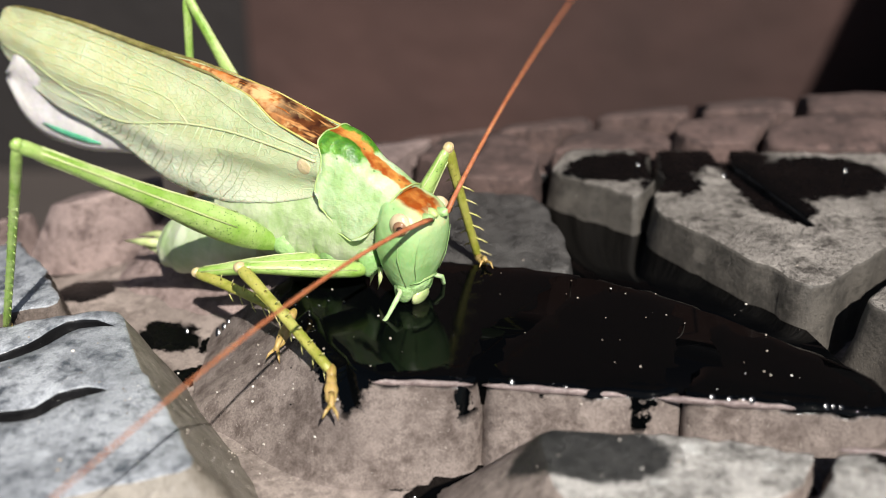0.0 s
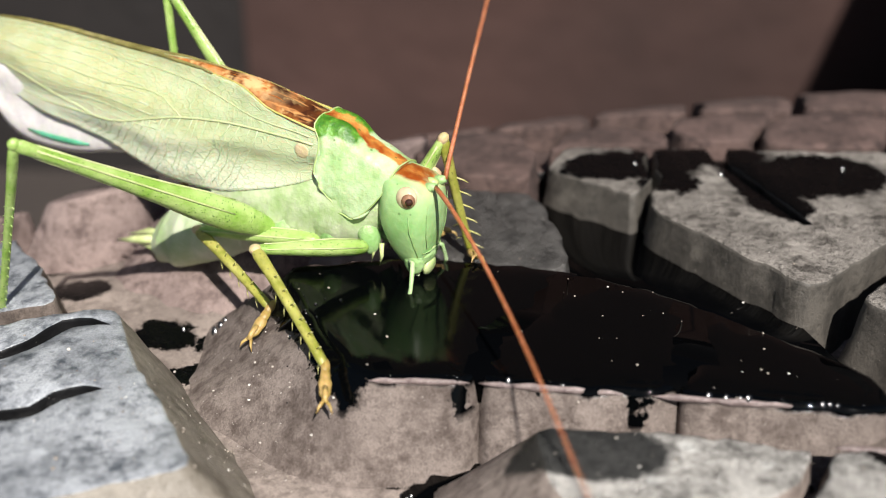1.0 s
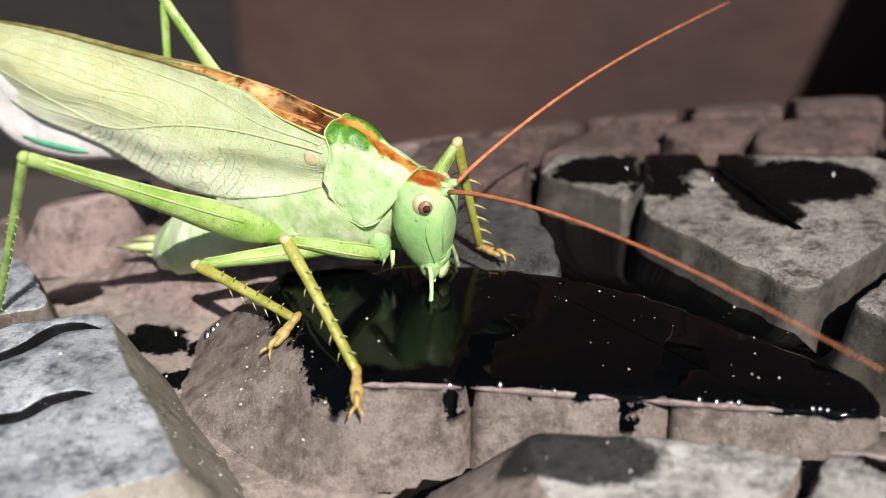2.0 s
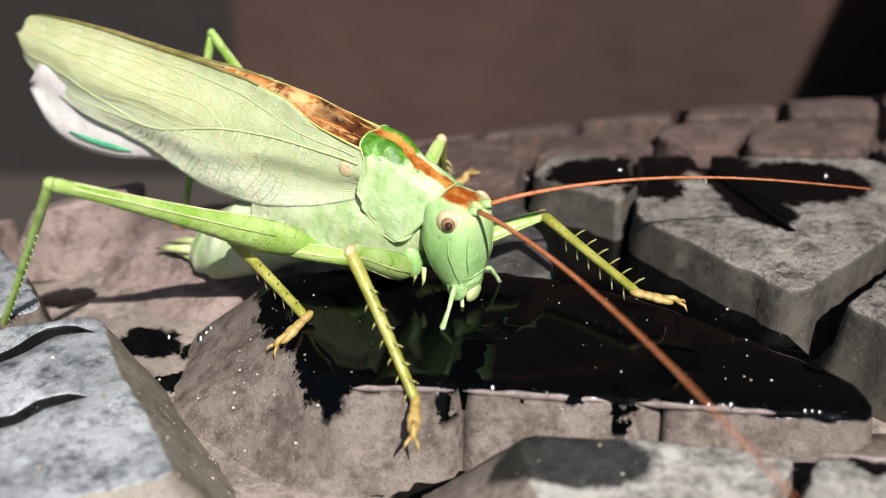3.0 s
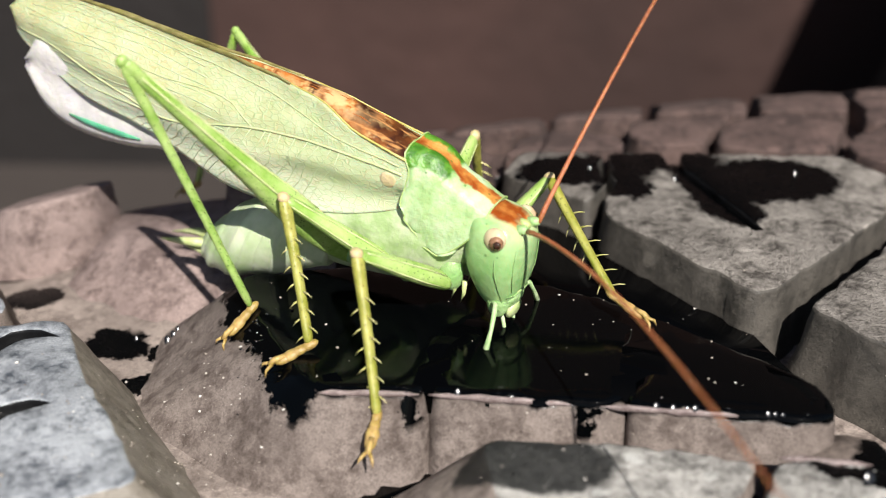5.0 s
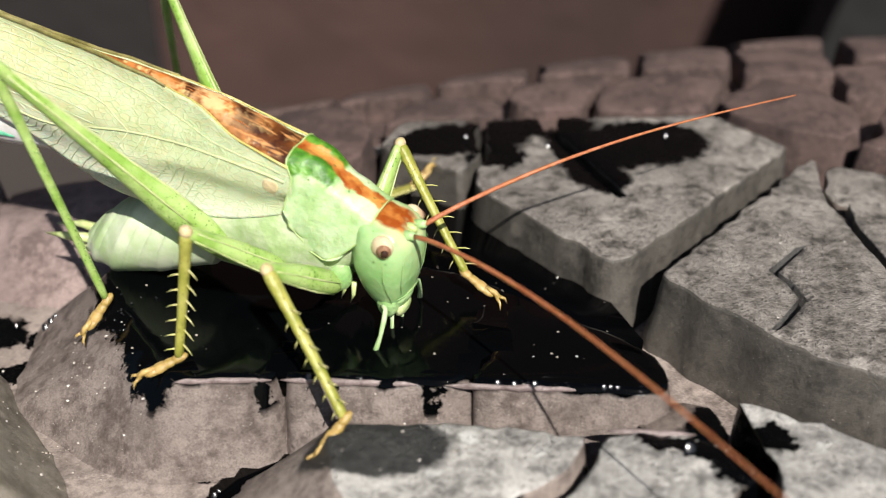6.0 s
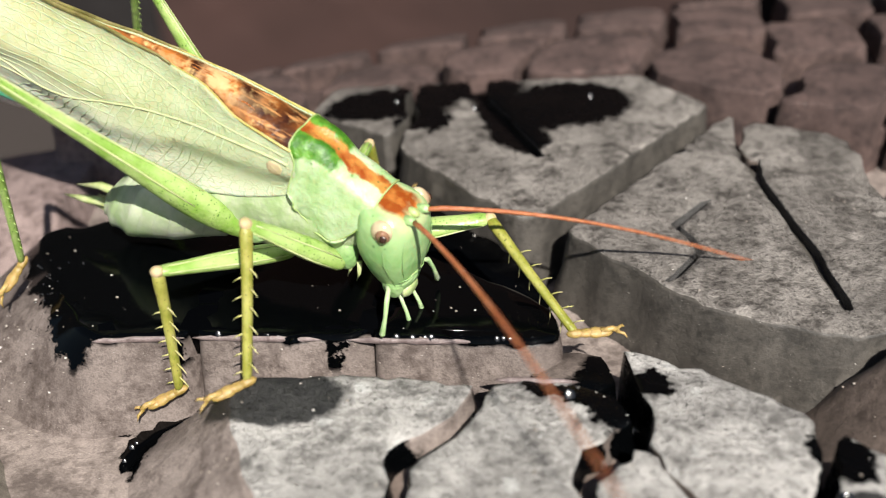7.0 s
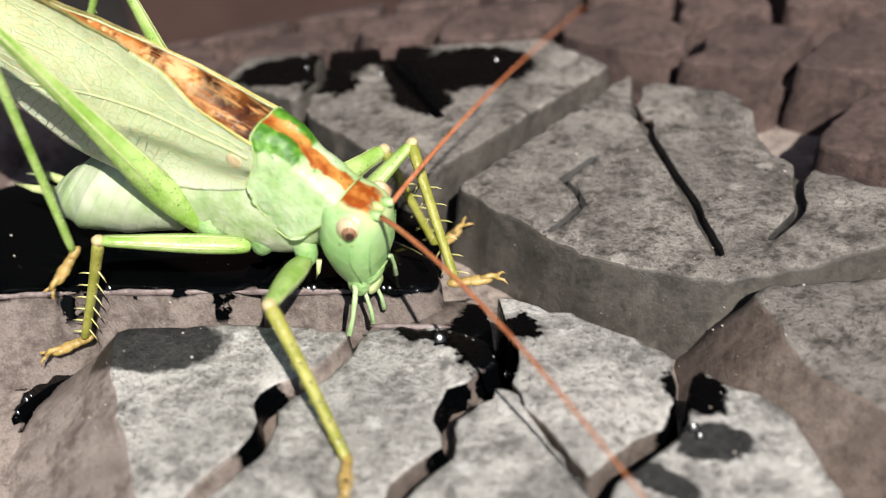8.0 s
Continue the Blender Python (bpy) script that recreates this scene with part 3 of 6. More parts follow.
    tread_block(tyre, "tread_block", [(-6.5, -0.35), (-4.25, -0.1), (-3.70, 0.04), (-3.22, 0.06), (-2.98, -0.5), (-2.74, -0.92), (-2.22, -1.75), (-1.92, -2.25), (-3.34, -2.75), (-6.5, -3.3),
                                      (-6.5, -2.0), (-4.3, -1.75), (-3.80, -1.66), (-3.56, -1.66), (-3.41, -1.59), (-3.30, -1.40), (-2.92, -1.22), (-3.16, -1.17), (-3.41, -1.27), (-3.55, -1.47), (-3.84, -1.52), (-4.4, -1.6), (-6.5, -1.85),
                                      (-6.5, -1.0), (-4.4, -0.78), (-4.15, -0.73), (-3.98, -0.67), (-3.75, -0.50), (-3.62, -0.29), (-3.44, -0.21), (-3.16, -0.24), (-3.42, -0.09), (-3.72, -0.08), (-3.84, -0.24), (-3.98, -0.46), (-4.18, -0.59), (-4.5, -0.64), (-6.5, -0.85)],
                top=-0.12, tilt=(0.02, 0.03), mats=sh, feet={1: (0, 0.3), 2: (0.1, 0.3), 3: (0.45, 0.2), 4: (0.7, 0.0), 5: (0.85, -0.05), 6: (0.85, -0.1), 7: (0.9, -0.3), 8: (0.2, -0.9), 9: (0, -0.9)}, seed=28, rough=0.012)
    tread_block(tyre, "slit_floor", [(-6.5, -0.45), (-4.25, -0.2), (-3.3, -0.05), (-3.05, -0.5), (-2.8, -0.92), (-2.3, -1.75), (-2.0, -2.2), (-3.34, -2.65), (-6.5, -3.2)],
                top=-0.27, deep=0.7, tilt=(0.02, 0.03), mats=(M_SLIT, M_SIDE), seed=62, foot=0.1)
    tread_block(tyre, "tread_block", [(-6.5, -4.2), (-2.6, -3.7), (-1.0, -3.9), (-0.6, -5.0), (-1.0, -6.5), (-6.5, -6.5)], mats=sh, top=-0.2, seed=50, foot=0.3)
    return tyre


TYRE = build_tyre()


def tread_tree():
    """All the tread's surfaces, to lay small things on."""
    from mathutils import bvhtree
    verts, faces = [], []
    for ob in TYRE.children:
        n = len(verts)
        verts += [v.co.copy() for v in ob.data.vertices]
        faces += [[n + i for i in p.vertices] for p in ob.data.polygons]
    return bvhtree.BVHTree.FromPolygons(verts, faces)


def m_grain():
    k = Mat("pale_sand", True)
    info = k.n.new("ShaderNodeNewGeometry")
    c = k.ramp(info.outputs["Random Per Island"], (0.0, (0.14, 0.11, 0.09)), (0.6, (0.30, 0.26, 0.22)), (1.0, (0.6, 0.57, 0.53)))
    k.set(color=c, rough=0.6, normal=k.bump(k.noise(3000), 0.3, 0.0001))
    return k.m


# halfway between sun and camera: lenses are turned this way to make the glints
GLINT_TILT = Vector((0.13, -0.80, 0.60)).to_track_quat("Z", "X").to_matrix()


def scatter(name, material, spots, label, category):
    """Many tiny lumps in one mesh: spots are (x, y, radius) in centimetres, with a length for long ones."""
    tree = tread_tree()
    rng = random.Random(5)
    bm = bmesh.new()
    for x, y, r, *long in spots:
        hit = tree.ray_cast(Vector((x, y, 3)) * CM, Vector((0, 0, -1)))[0]
        if hit is None:
            continue
        geo = bmesh.ops.create_icosphere(bm, subdivisions=3 if long else 1, radius=r * CM)
        flat = rng.uniform(0.5, 0.9)
        for v in geo["verts"]:
            if long:        # a lens of water, shaped and tilted to glint
                v.co *= 1 + 0.2 * noise.noise(v.co * 1500 + Vector((x, y, 0)))
                v.co = GLINT_TILT @ Vector((v.co.x * long[0], v.co.y, v.co.z * 0.3))
            else:
                v.co *= rng.uniform(0.75, 1.2)
                v.co.z *= flat
            v.co += hit + Vector((0, 0, r * CM * (0.25 if long else flat * 0.55)))
    return tagged(mesh_object(name, bm, material), label, category, kind="stuff")


def grains():
    rng = random.Random(11)
    spots = []
    for _ in range(150):      # in the groove left of the flooded block
        spots.append((rng.gauss(-1.75, 0.55), rng.gauss(-0.9, 0.7), rng.choice((0.005, 0.006, 0.007, 0.008, 0.01, 0.016))))
    for _ in range(36):
        spots.append((rng.uniform(-4.2, -2.2), rng.uniform(-2.6, -0.5), rng.choice((0.006, 0.008, 0.02))))
    for _ in range(8):        # on the flooded block
        spots.append((rng.uniform(-0.9, 3.6), rng.uniform(-1.0, 0.6), rng.choice((0.002, 0.0025, 0.0035))))
    for _ in range(300):      # over the near blocks and the side of the large one
        spots.append((rng.uniform(0.5, 8.5), rng.uniform(-4.6, 1.5), rng.choice((0.006, 0.007, 0.009, 0.014))))
    scatter("sand_grains", m_grain(), spots, "pale sand grains strewn over the tyre tread", "sand")
    spots = []
    for _ in range(30):
        x = rng.uniform(-0.6, 3.7)
        spots.append((x, -1.06 - 0.085 * max(0, x - 0.3) + rng.gauss(0, 0.012), rng.choice((0.006, 0.008, 0.012))))
    for x in (2.35, 2.5, 2.62, 2.68, 3.3, 3.36, 3.42, 0.62, 1.1):
        spots.append((x, -1.075 - 0.085 * (x - 0.3) + rng.gauss(0, 0.008), rng.uniform(0.022, 0.032), rng.uniform(1.0, 1.9)))
    for x, y in ((3.9, -2.2), (4.25, -2.0), (4.3, -2.1), (4.5, -2.2), (5.95, -3.5), (5.98, -3.6), (3.05, -2.12), (3.12, -2.05)):
        spots.append((x, y, rng.uniform(0.035, 0.055), rng.uniform(1.0, 1.8)))
    for x, y in ((-2.9, 1.05), (-2.5, 0.86), (-2.44, 0.9), (-2.4, 0.95), (2.2, 3.6), (3.2, 3.3), (4.7, 3.5)):
        spots.append((x, y, rng.uniform(0.02, 0.032), rng.uniform(1.2, 2.4)))
    for x, y in ((-0.21, -1.70), (-0.24, -1.76), (-0.27, -1.94)):
        spots.append((x, y, rng.uniform(0.016, 0.026), rng.uniform(1.0, 2.2)))
    for _ in range(22):
        spots.append((rng.gauss(-1.35, 0.15), rng.gauss(0.0, 0.35), rng.choice((0.012, 0.02))))
    k = Mat("water_bead")
    k.set(color=(0.004, 0.004, 0.005), rough=0.22, ior=1.33, coat=1.0, coat_rough=0.22)
    scatter("water_beads", k.m, spots, "glinting water beads along the wet edge", "water")


grains()


def slab(name, material, x0, x1, y0, y1, z0, z1, lean=0.0):
    """A rough board or wall, its edges worn."""
    bm = bmesh.new()
    nx, nz = 12, 8
    rings = []
    for i in range(nx + 1):
        x = x0 + (x1 - x0) * i / nx
        r = 0.4 * noise.noise((i * 1.7, y0, 2))
        rings.append([(x, y0, z0), (x + lean * (z1 - z0) * 0.5, y0 + r, (z0 + z1) / 2), (x + lean * (z1 - z0), y0, z1 + r), (x + lean * (z1 - z0), y1, z1 + r), (x, y1, z0)])
    rings_to(bm, rings)
    return mesh_object(name, bm, material, smooth=False)


def backdrop():
    bm = bmesh.new()
    bmesh.ops.create_grid(bm, x_segments=2, y_segments=2, size=60)
    g = mesh_object("ground", bm, m_ground())
    g.location = (0, 0, -0.16)
    tagged(g, "dry brown earth ground behind the tyre", "ground", kind="structure")
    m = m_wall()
    # runs up unseen past the view, to keep sky out of the water's reflections
    tagged(slab("wall", m, -15, 120, 38, 42, -16, 60, 0.0), "rough brown wall behind the tyre, shade put into its colour", "wall", kind="structure")
    # near-black colour carries the shade on this wall
    tagged(slab("wall_side", m_dark("grey_wall", (0.0034, 0.0023, 0.0021), (0.0095, 0.0065, 0.0060)), -120, -10.2, 37.6, 42, -16, 60), "dark grey wall beside the brown one, shade put into its colour", "wall", kind="structure")
    # slab added to give the dark area at the top right
    tagged(slab("board", m_dark("black_board", (0.0012, 0.0009, 0.0009), (0.0035, 0.0025, 0.0024)), 12.7, 60, 27, 29, -15.8, 22, 0.3), "black slab added before the brown wall", "board")


backdrop()


# ---- the bush-cricket ----
def leaf_material(name, a, b, scale=900, rough=0.42, dots=None, sss=0.15, relief=0.25):
    """Insect cuticle: two greens mottled at two scales, fine pits, sometimes dark dots."""
    k = Mat(name, True)
    f1 = k.noise(scale, 4, 0.6)
    c = k.mix(k.ramp(f1, (0.38, 0.0), (0.62, 1.0)), a, b)
    c = k.mix(k.ramp(k.noise(scale * 0.4, 3), (0.5, 0.0), (0.72, 0.5)), c, tuple(min(0.8, x * 1.25 + 0.06) for x in b))
    c = k.mix(k.math("MULTIPLY", k.noise(scale * 5, 2), 0.3), c, tuple(x * 0.7 for x in a))
    if dots:
        d = k.ramp(k.voronoi(2700), (0.17, 1.0), (0.25, 0.0))
        c = k.mix(k.math("MULTIPLY", d, k.ramp(k.noise(500), (0.4, 0.25), (0.6, 0.95))), c, dots)
    k.set(color=c, rough=rough, sss=sss, sss_scale=0.0015, sss_r=(0.6, 1.0, 0.3), normal=k.bump(k.math("ADD", k.noise(scale * 1.6, 4, 0.6), k.math("MULTIPLY", k.noise(scale * 5, 3), 0.4)), min(1.0, relief * 1.6), 0.0004))
    return k.m


M_BODY = leaf_material("pale_green_cuticle", (0.33, 0.45, 0.20), (0.53, 0.585, 0.39), 380, 0.36, relief=0.25)
M_FACE = leaf_material("green_face", (0.23, 0.41, 0.14), (0.34, 0.50, 0.22), 420, 0.36, relief=0.5)
M_FEMUR = leaf_material("green_femur", (0.20, 0.345, 0.055), (0.35, 0.465, 0.155), 420, 0.36, (0.05, 0.12, 0.018))
M_SHANK = leaf_material("yellow_green_shank", (0.20, 0.21, 0.025), (0.34, 0.32, 0.075), 500, 0.42, (0.09, 0.085, 0.015))
M_TARSUS = leaf_material("ochre_foot", (0.27, 0.185, 0.045), (0.43, 0.29, 0.10), 700, 0.45)
M_CREAM = leaf_material("cream_cuticle", (0.36, 0.44, 0.16), (0.48, 0.52, 0.26), 600, 0.4)
M_JOINT = leaf_material("tan_joint", (0.42, 0.36, 0.17), (0.55, 0.42, 0.24), 900, 0.45)
M_VEIN = leaf_material("pale_vein", (0.42, 0.48, 0.23), (0.50, 0.55, 0.30), 600, 0.4)
M_VEIN_FINE = leaf_material("green_vein", (0.36, 0.44, 0.23), (0.46, 0.52, 0.32), 600, 0.45)
M_SEAM = leaf_material("green_seam", (0.20, 0.355, 0.115), (0.28, 0.43, 0.17), 600, 0.45)
M_PINK = leaf_material("pink_spot", (0.48, 0.40, 0.22), (0.56, 0.44, 0.26), 900, 0.45)
M_OLIVE = leaf_material("olive_margin", (0.10, 0.085, 0.02), (0.24, 0.21, 0.07), 600, 0.45)
M_LIP = leaf_material("pale_lip", (0.36, 0.48, 0.18), (0.50, 0.57, 0.28), 500, 0.35)
M_PALP = leaf_material("palp_green", (0.30, 0.46, 0.20), (0.46, 0.56, 0.32), 700, 0.4)
M_EDGE = leaf_material("yellow_edge", (0.42, 0.36, 0.08), (0.55, 0.5, 0.16), 600, 0.4)
M_SPINE = leaf_material("pale_spine", (0.45, 0.45, 0.12), (0.6, 0.55, 0.25), 900, 0.4)
M_HORN = leaf_material("antenna_orange", (0.30, 0.085, 0.03), (0.42, 0.15, 0.06), 1500, 0.5)
M_STRIPE = leaf_material("orange_brown_stripe", (0.24, 0.06, 0.006), (0.46, 0.16, 0.02), 700, 0.4)
M_TEAL = leaf_material("teal_wing_fold", (0.06, 0.30, 0.17), (0.12, 0.42, 0.26), 800, 0.4)
M_HINDWING = leaf_material("white_hind_wing", (0.52, 0.50, 0.48), (0.66, 0.64, 0.60), 300, 0.4)
M_ABDOMEN = leaf_material("pale_abdomen", (0.38, 0.50, 0.25), (0.58, 0.65, 0.45), 240, 0.42, relief=0.16)


def wing_material():
    k = Mat("leathery_wing", True)
    x, z = k.axis("X"), k.axis("Z")
    tail = k.span(x, -0.012, -0.035)
    c = k.mix(tail, (0.375, 0.425, 0.245), (0.40, 0.405, 0.215))
    c = k.mix(k.math("MULTIPLY", k.span(z, -0.0036, -0.0068), 0.85), c, (0.62, 0.64, 0.50))
    cells = k.n.new("ShaderNodeMapping")
    cells.inputs["Scale"].default_value = (1.0, 1.0, 2.2)
    cells.inputs["Rotation"].default_value = (0, 0.5, 0)
    k.l.new(k.pos, cells.inputs["Vector"])
    net = k.voronoi(1050, "DISTANCE_TO_EDGE", cells.outputs[0])
    line = k.ramp(net, (0.02, 1.0), (0.10, 0.0))
    field = k.math("MULTIPLY", k.span(x, -0.036, -0.030), k.span(x, -0.010, -0.014))
    c = k.mix(k.math("MULTIPLY", line, k.math("ADD", 0.14, k.math("MULTIPLY", field, 0.28))), c, (0.25, 0.33, 0.15))
    c = k.mix(k.math("MULTIPLY", k.ramp(k.noise(420, 4), (0.42, 0.0), (0.66, 1.0)), 0.45), c, (0.50, 0.53, 0.36))
    k.set(color=c, rough=0.42, normal=k.bump(k.math("ADD", line, k.math("MULTIPLY", k.noise(1500), 0.5)), 0.3, 0.0004), sss=0.2, sss_scale=0.001)
    return k.m


def brown_field_material():
    k = Mat("brown_wing_back", True)
    c = k.mix(k.ramp(k.noise(330, 5, 0.65), (0.42, 0.0), (0.60, 1.0)), (0.035, 0.008, 0.002), (0.40, 0.13, 0.025))
    c = k.mix(k.ramp(k.noise(900, 3), (0.55, 0.0), (0.68, 0.8)), c, (0.72, 0.48, 0.2))
    cream = k.math("MULTIPLY", k.ramp(k.noise(420, 4, 0.6), (0.44, 0.0), (0.58, 1.0)), k.math("MULTIPLY", k.span(k.axis("X"), -0.028, -0.022), k.span(k.axis("X"), -0.012, -0.016)))
    c = k.mix(k.math("MULTIPLY", cream, 0.8), c, (0.66, 0.42, 0.20))
    near = k.math("MULTIPLY", k.span(k.axis("X"), -0.019, -0.012), k.ramp(k.noise(260, 3), (0.42, 0.0), (0.56, 1.0)))
    c = k.mix(k.math("MULTIPLY", near, 0.8), c, (0.03, 0.008, 0.003))
    streak = k.n.new("ShaderNodeMapping")
    streak.inputs["Scale"].default_value = (0.25, 1.6, 1.0)
    k.l.new(k.pos, streak.inputs["Vector"])
    hair = k.n.new("ShaderNodeTexNoise")
    hair.inputs["Scale"].default_value = 1500
    hair.inputs["Detail"].default_value = 3
    k.l.new(streak.outputs[0], hair.inputs["Vector"])
    c = k.mix(k.ramp(hair.outputs[0], (0.55, 0.0), (0.68, 0.75)), c, (0.55, 0.26, 0.09))
    k.set(color=c, rough=0.3, normal=k.bump(k.noise(800, 4), 0.6, 0.0003))
    return k.m


def shield_material():
    k = Mat("neck_shield", True)
    f1 = k.noise(330, 4, 0.6)
    c = k.mix(k.ramp(f1, (0.38, 0.0), (0.62, 1.0)), (0.31, 0.46, 0.19), (0.46, 0.57, 0.34))
    x, y, z = k.axis("X"), k.axis("Y"), k.axis("Z")
    wob = k.math("MULTIPLY", k.math("SUBTRACT", k.noise(500, 4), 0.5), 0.0022)
    side = k.math("ADD", k.math("ABSOLUTE", y), wob)
    up = k.math("ADD", z, wob)
    saddle = k.math("MULTIPLY", k.span(k.math("ADD", x, wob), -0.0034, -0.0039), k.span(up, 0.0004, 0.0008))
    c = k.mix(saddle, c, k.mix(k.ramp(k.noise(700, 4), (0.4, 0.0), (0.6, 1.0)), (0.035, 0.13, 0.006), (0.11, 0.27, 0.025)))
    band = k.math("MULTIPLY", k.span(side, 0.0010, 0.0007), k.span(up, -0.0016, -0.0008))
    c = k.mix(band, c, k.mix(k.ramp(k.noise(420, 5), (0.4, 0.0), (0.6, 1.0)), (0.26, 0.055, 0.005), (0.50, 0.22, 0.045)))
    speck = k.math("MULTIPLY", k.ramp(k.voronoi(900), (0.10, 1.0), (0.16, 0.0)), k.span(up, -0.0018, 0.0))
    c = k.mix(k.math("MULTIPLY", speck, 0.7), c, (0.05, 0.12, 0.02))
    k.set(color=c, rough=0.45, sss=0.1, sss_scale=0.001, normal=k.bump(k.noise(1100, 4), 0.5, 0.0004))
    return k.m


def head_material():
    k = Mat("green_head", True)
    c = k.mix(k.ramp(k.noise(300, 4, 0.6), (0.38, 0.0), (0.62, 1.0)), (0.21, 0.39, 0.13), (0.32, 0.48, 0.21))
    wob = k.math("MULTIPLY", k.math("SUBTRACT", k.noise(520, 4), 0.5), 0.0012)
    up = k.math("ADD", k.axis("Z"), wob)
    side = k.math("ABSOLUTE", k.axis("Y"))
    pale = k.math("MULTIPLY", k.span(up, 0.0009, 0.0016), k.span(k.math("ADD", side, wob), 0.0026, 0.002))
    c = k.mix(k.math("MULTIPLY", pale, 0.7), c, (0.46, 0.50, 0.26))
    crown = k.math("MULTIPLY", k.span(up, 0.0022, 0.0026), k.span(k.math("ADD", side, k.math("MULTIPLY", wob, 1.6)), 0.0020, 0.0014))
    c = k.mix(crown, c, k.mix(k.ramp(k.noise(480, 4), (0.4, 0.0), (0.6, 1.0)), (0.24, 0.05, 0.005), (0.48, 0.19, 0.04)))
    speck = k.ramp(k.voronoi(560), (0.06, 1.0), (0.10, 0.0))
    c = k.mix(k.math("MULTIPLY", speck, 0.6), c, (0.06, 0.13, 0.03))
    k.set(color=c, rough=0.34, sss=0.1, sss_scale=0.001, normal=k.bump(k.math("ADD", k.noise(1100, 4), k.math("MULTIPLY", k.noise(350, 3), 0.8)), 0.3, 0.0003))
    return k.m


M_HEAD = head_material()
M_SHIELD = shield_material()
M_RIM = leaf_material("green_rim", (0.28, 0.42, 0.12), (0.44, 0.53, 0.24), 500, 0.4)
M_WING = wing_material()
M_BROWN = brown_field_material()


def eye_material():
    k = Mat("compound_eye", True)
    c = k.mix(k.ramp(k.noise(420, 2), (0.4, 0.0), (0.6, 1.0)), (0.42, 0.30, 0.18), (0.56, 0.46, 0.30))
    k.set(color=c, rough=0.12, coat=0.6, normal=k.bump(k.voronoi(9000), 0.25, 0.00006))
    return k.m


def glossy_dark():
    k = Mat("dark_pupil", True)
    k.set(color=k.mix(k.noise(900), (0.02, 0.008, 0.004), (0.05, 0.02, 0.01)), rough=0.12, coat=0.5)
    return k.m


M_EYE = eye_material()
M_IRIS = leaf_material("brown_iris", (0.12, 0.05, 0.025), (0.28, 0.15, 0.08), 700, 0.12)
M_PUPIL = glossy_dark()


def smooth01(t):
    t = max(0.0, min(1.0, t))
    return t * t * (3 - 2 * t)


def table(x, rows):
    """Between the rows of a small table, smoothly."""
    for (a, va), (b, vb) in zip(rows, rows[1:]):
        if x <= b:
            return va + (vb - va) * smooth01((x - a) / (b - a))
    return rows[-1][1]


def curve(x, rows):
    """A rounded line through the rows of a small table, x rising."""
    x = max(rows[0][0], min(rows[-1][0], x))
    for i in range(len(rows) - 1):
        (a, va), (b, vb) = rows[i], rows[i + 1]
        if x <= b:
            before, after = rows[max(i - 1, 0)], rows[min(i + 2, len(rows) - 1)]
            t, w = (x - a) / (b - a), b - a
            m0 = (vb - before[1]) / (b - before[0]) * w
            m1 = (after[1] - va) / (after[0] - a) * w
            return (2 * t ** 3 - 3 * t * t + 1) * va + (t ** 3 - 2 * t * t + t) * m0 + (3 * t * t - 2 * t ** 3) * vb + (t ** 3 - t * t) * m1


def ball(bm, centre, radii, mat=0, seg=16, rings=10, turn=None):
    geo = bmesh.ops.create_uvsphere(bm, u_segments=seg, v_segments=rings, radius=1)
    m = Matrix.Translation(Vector(centre) * CM) @ (turn or Matrix()) @ Matrix.Diagonal((*(r * CM for r in radii), 1))
    bmesh.ops.transform(bm, matrix=m, verts=geo["verts"])
    for v in geo["verts"]:
        for fc in v.link_faces:
            fc.material_index = mat


NECK = Vector((0.02, 0, -0.40))
HEAD_SIZE = 1.09


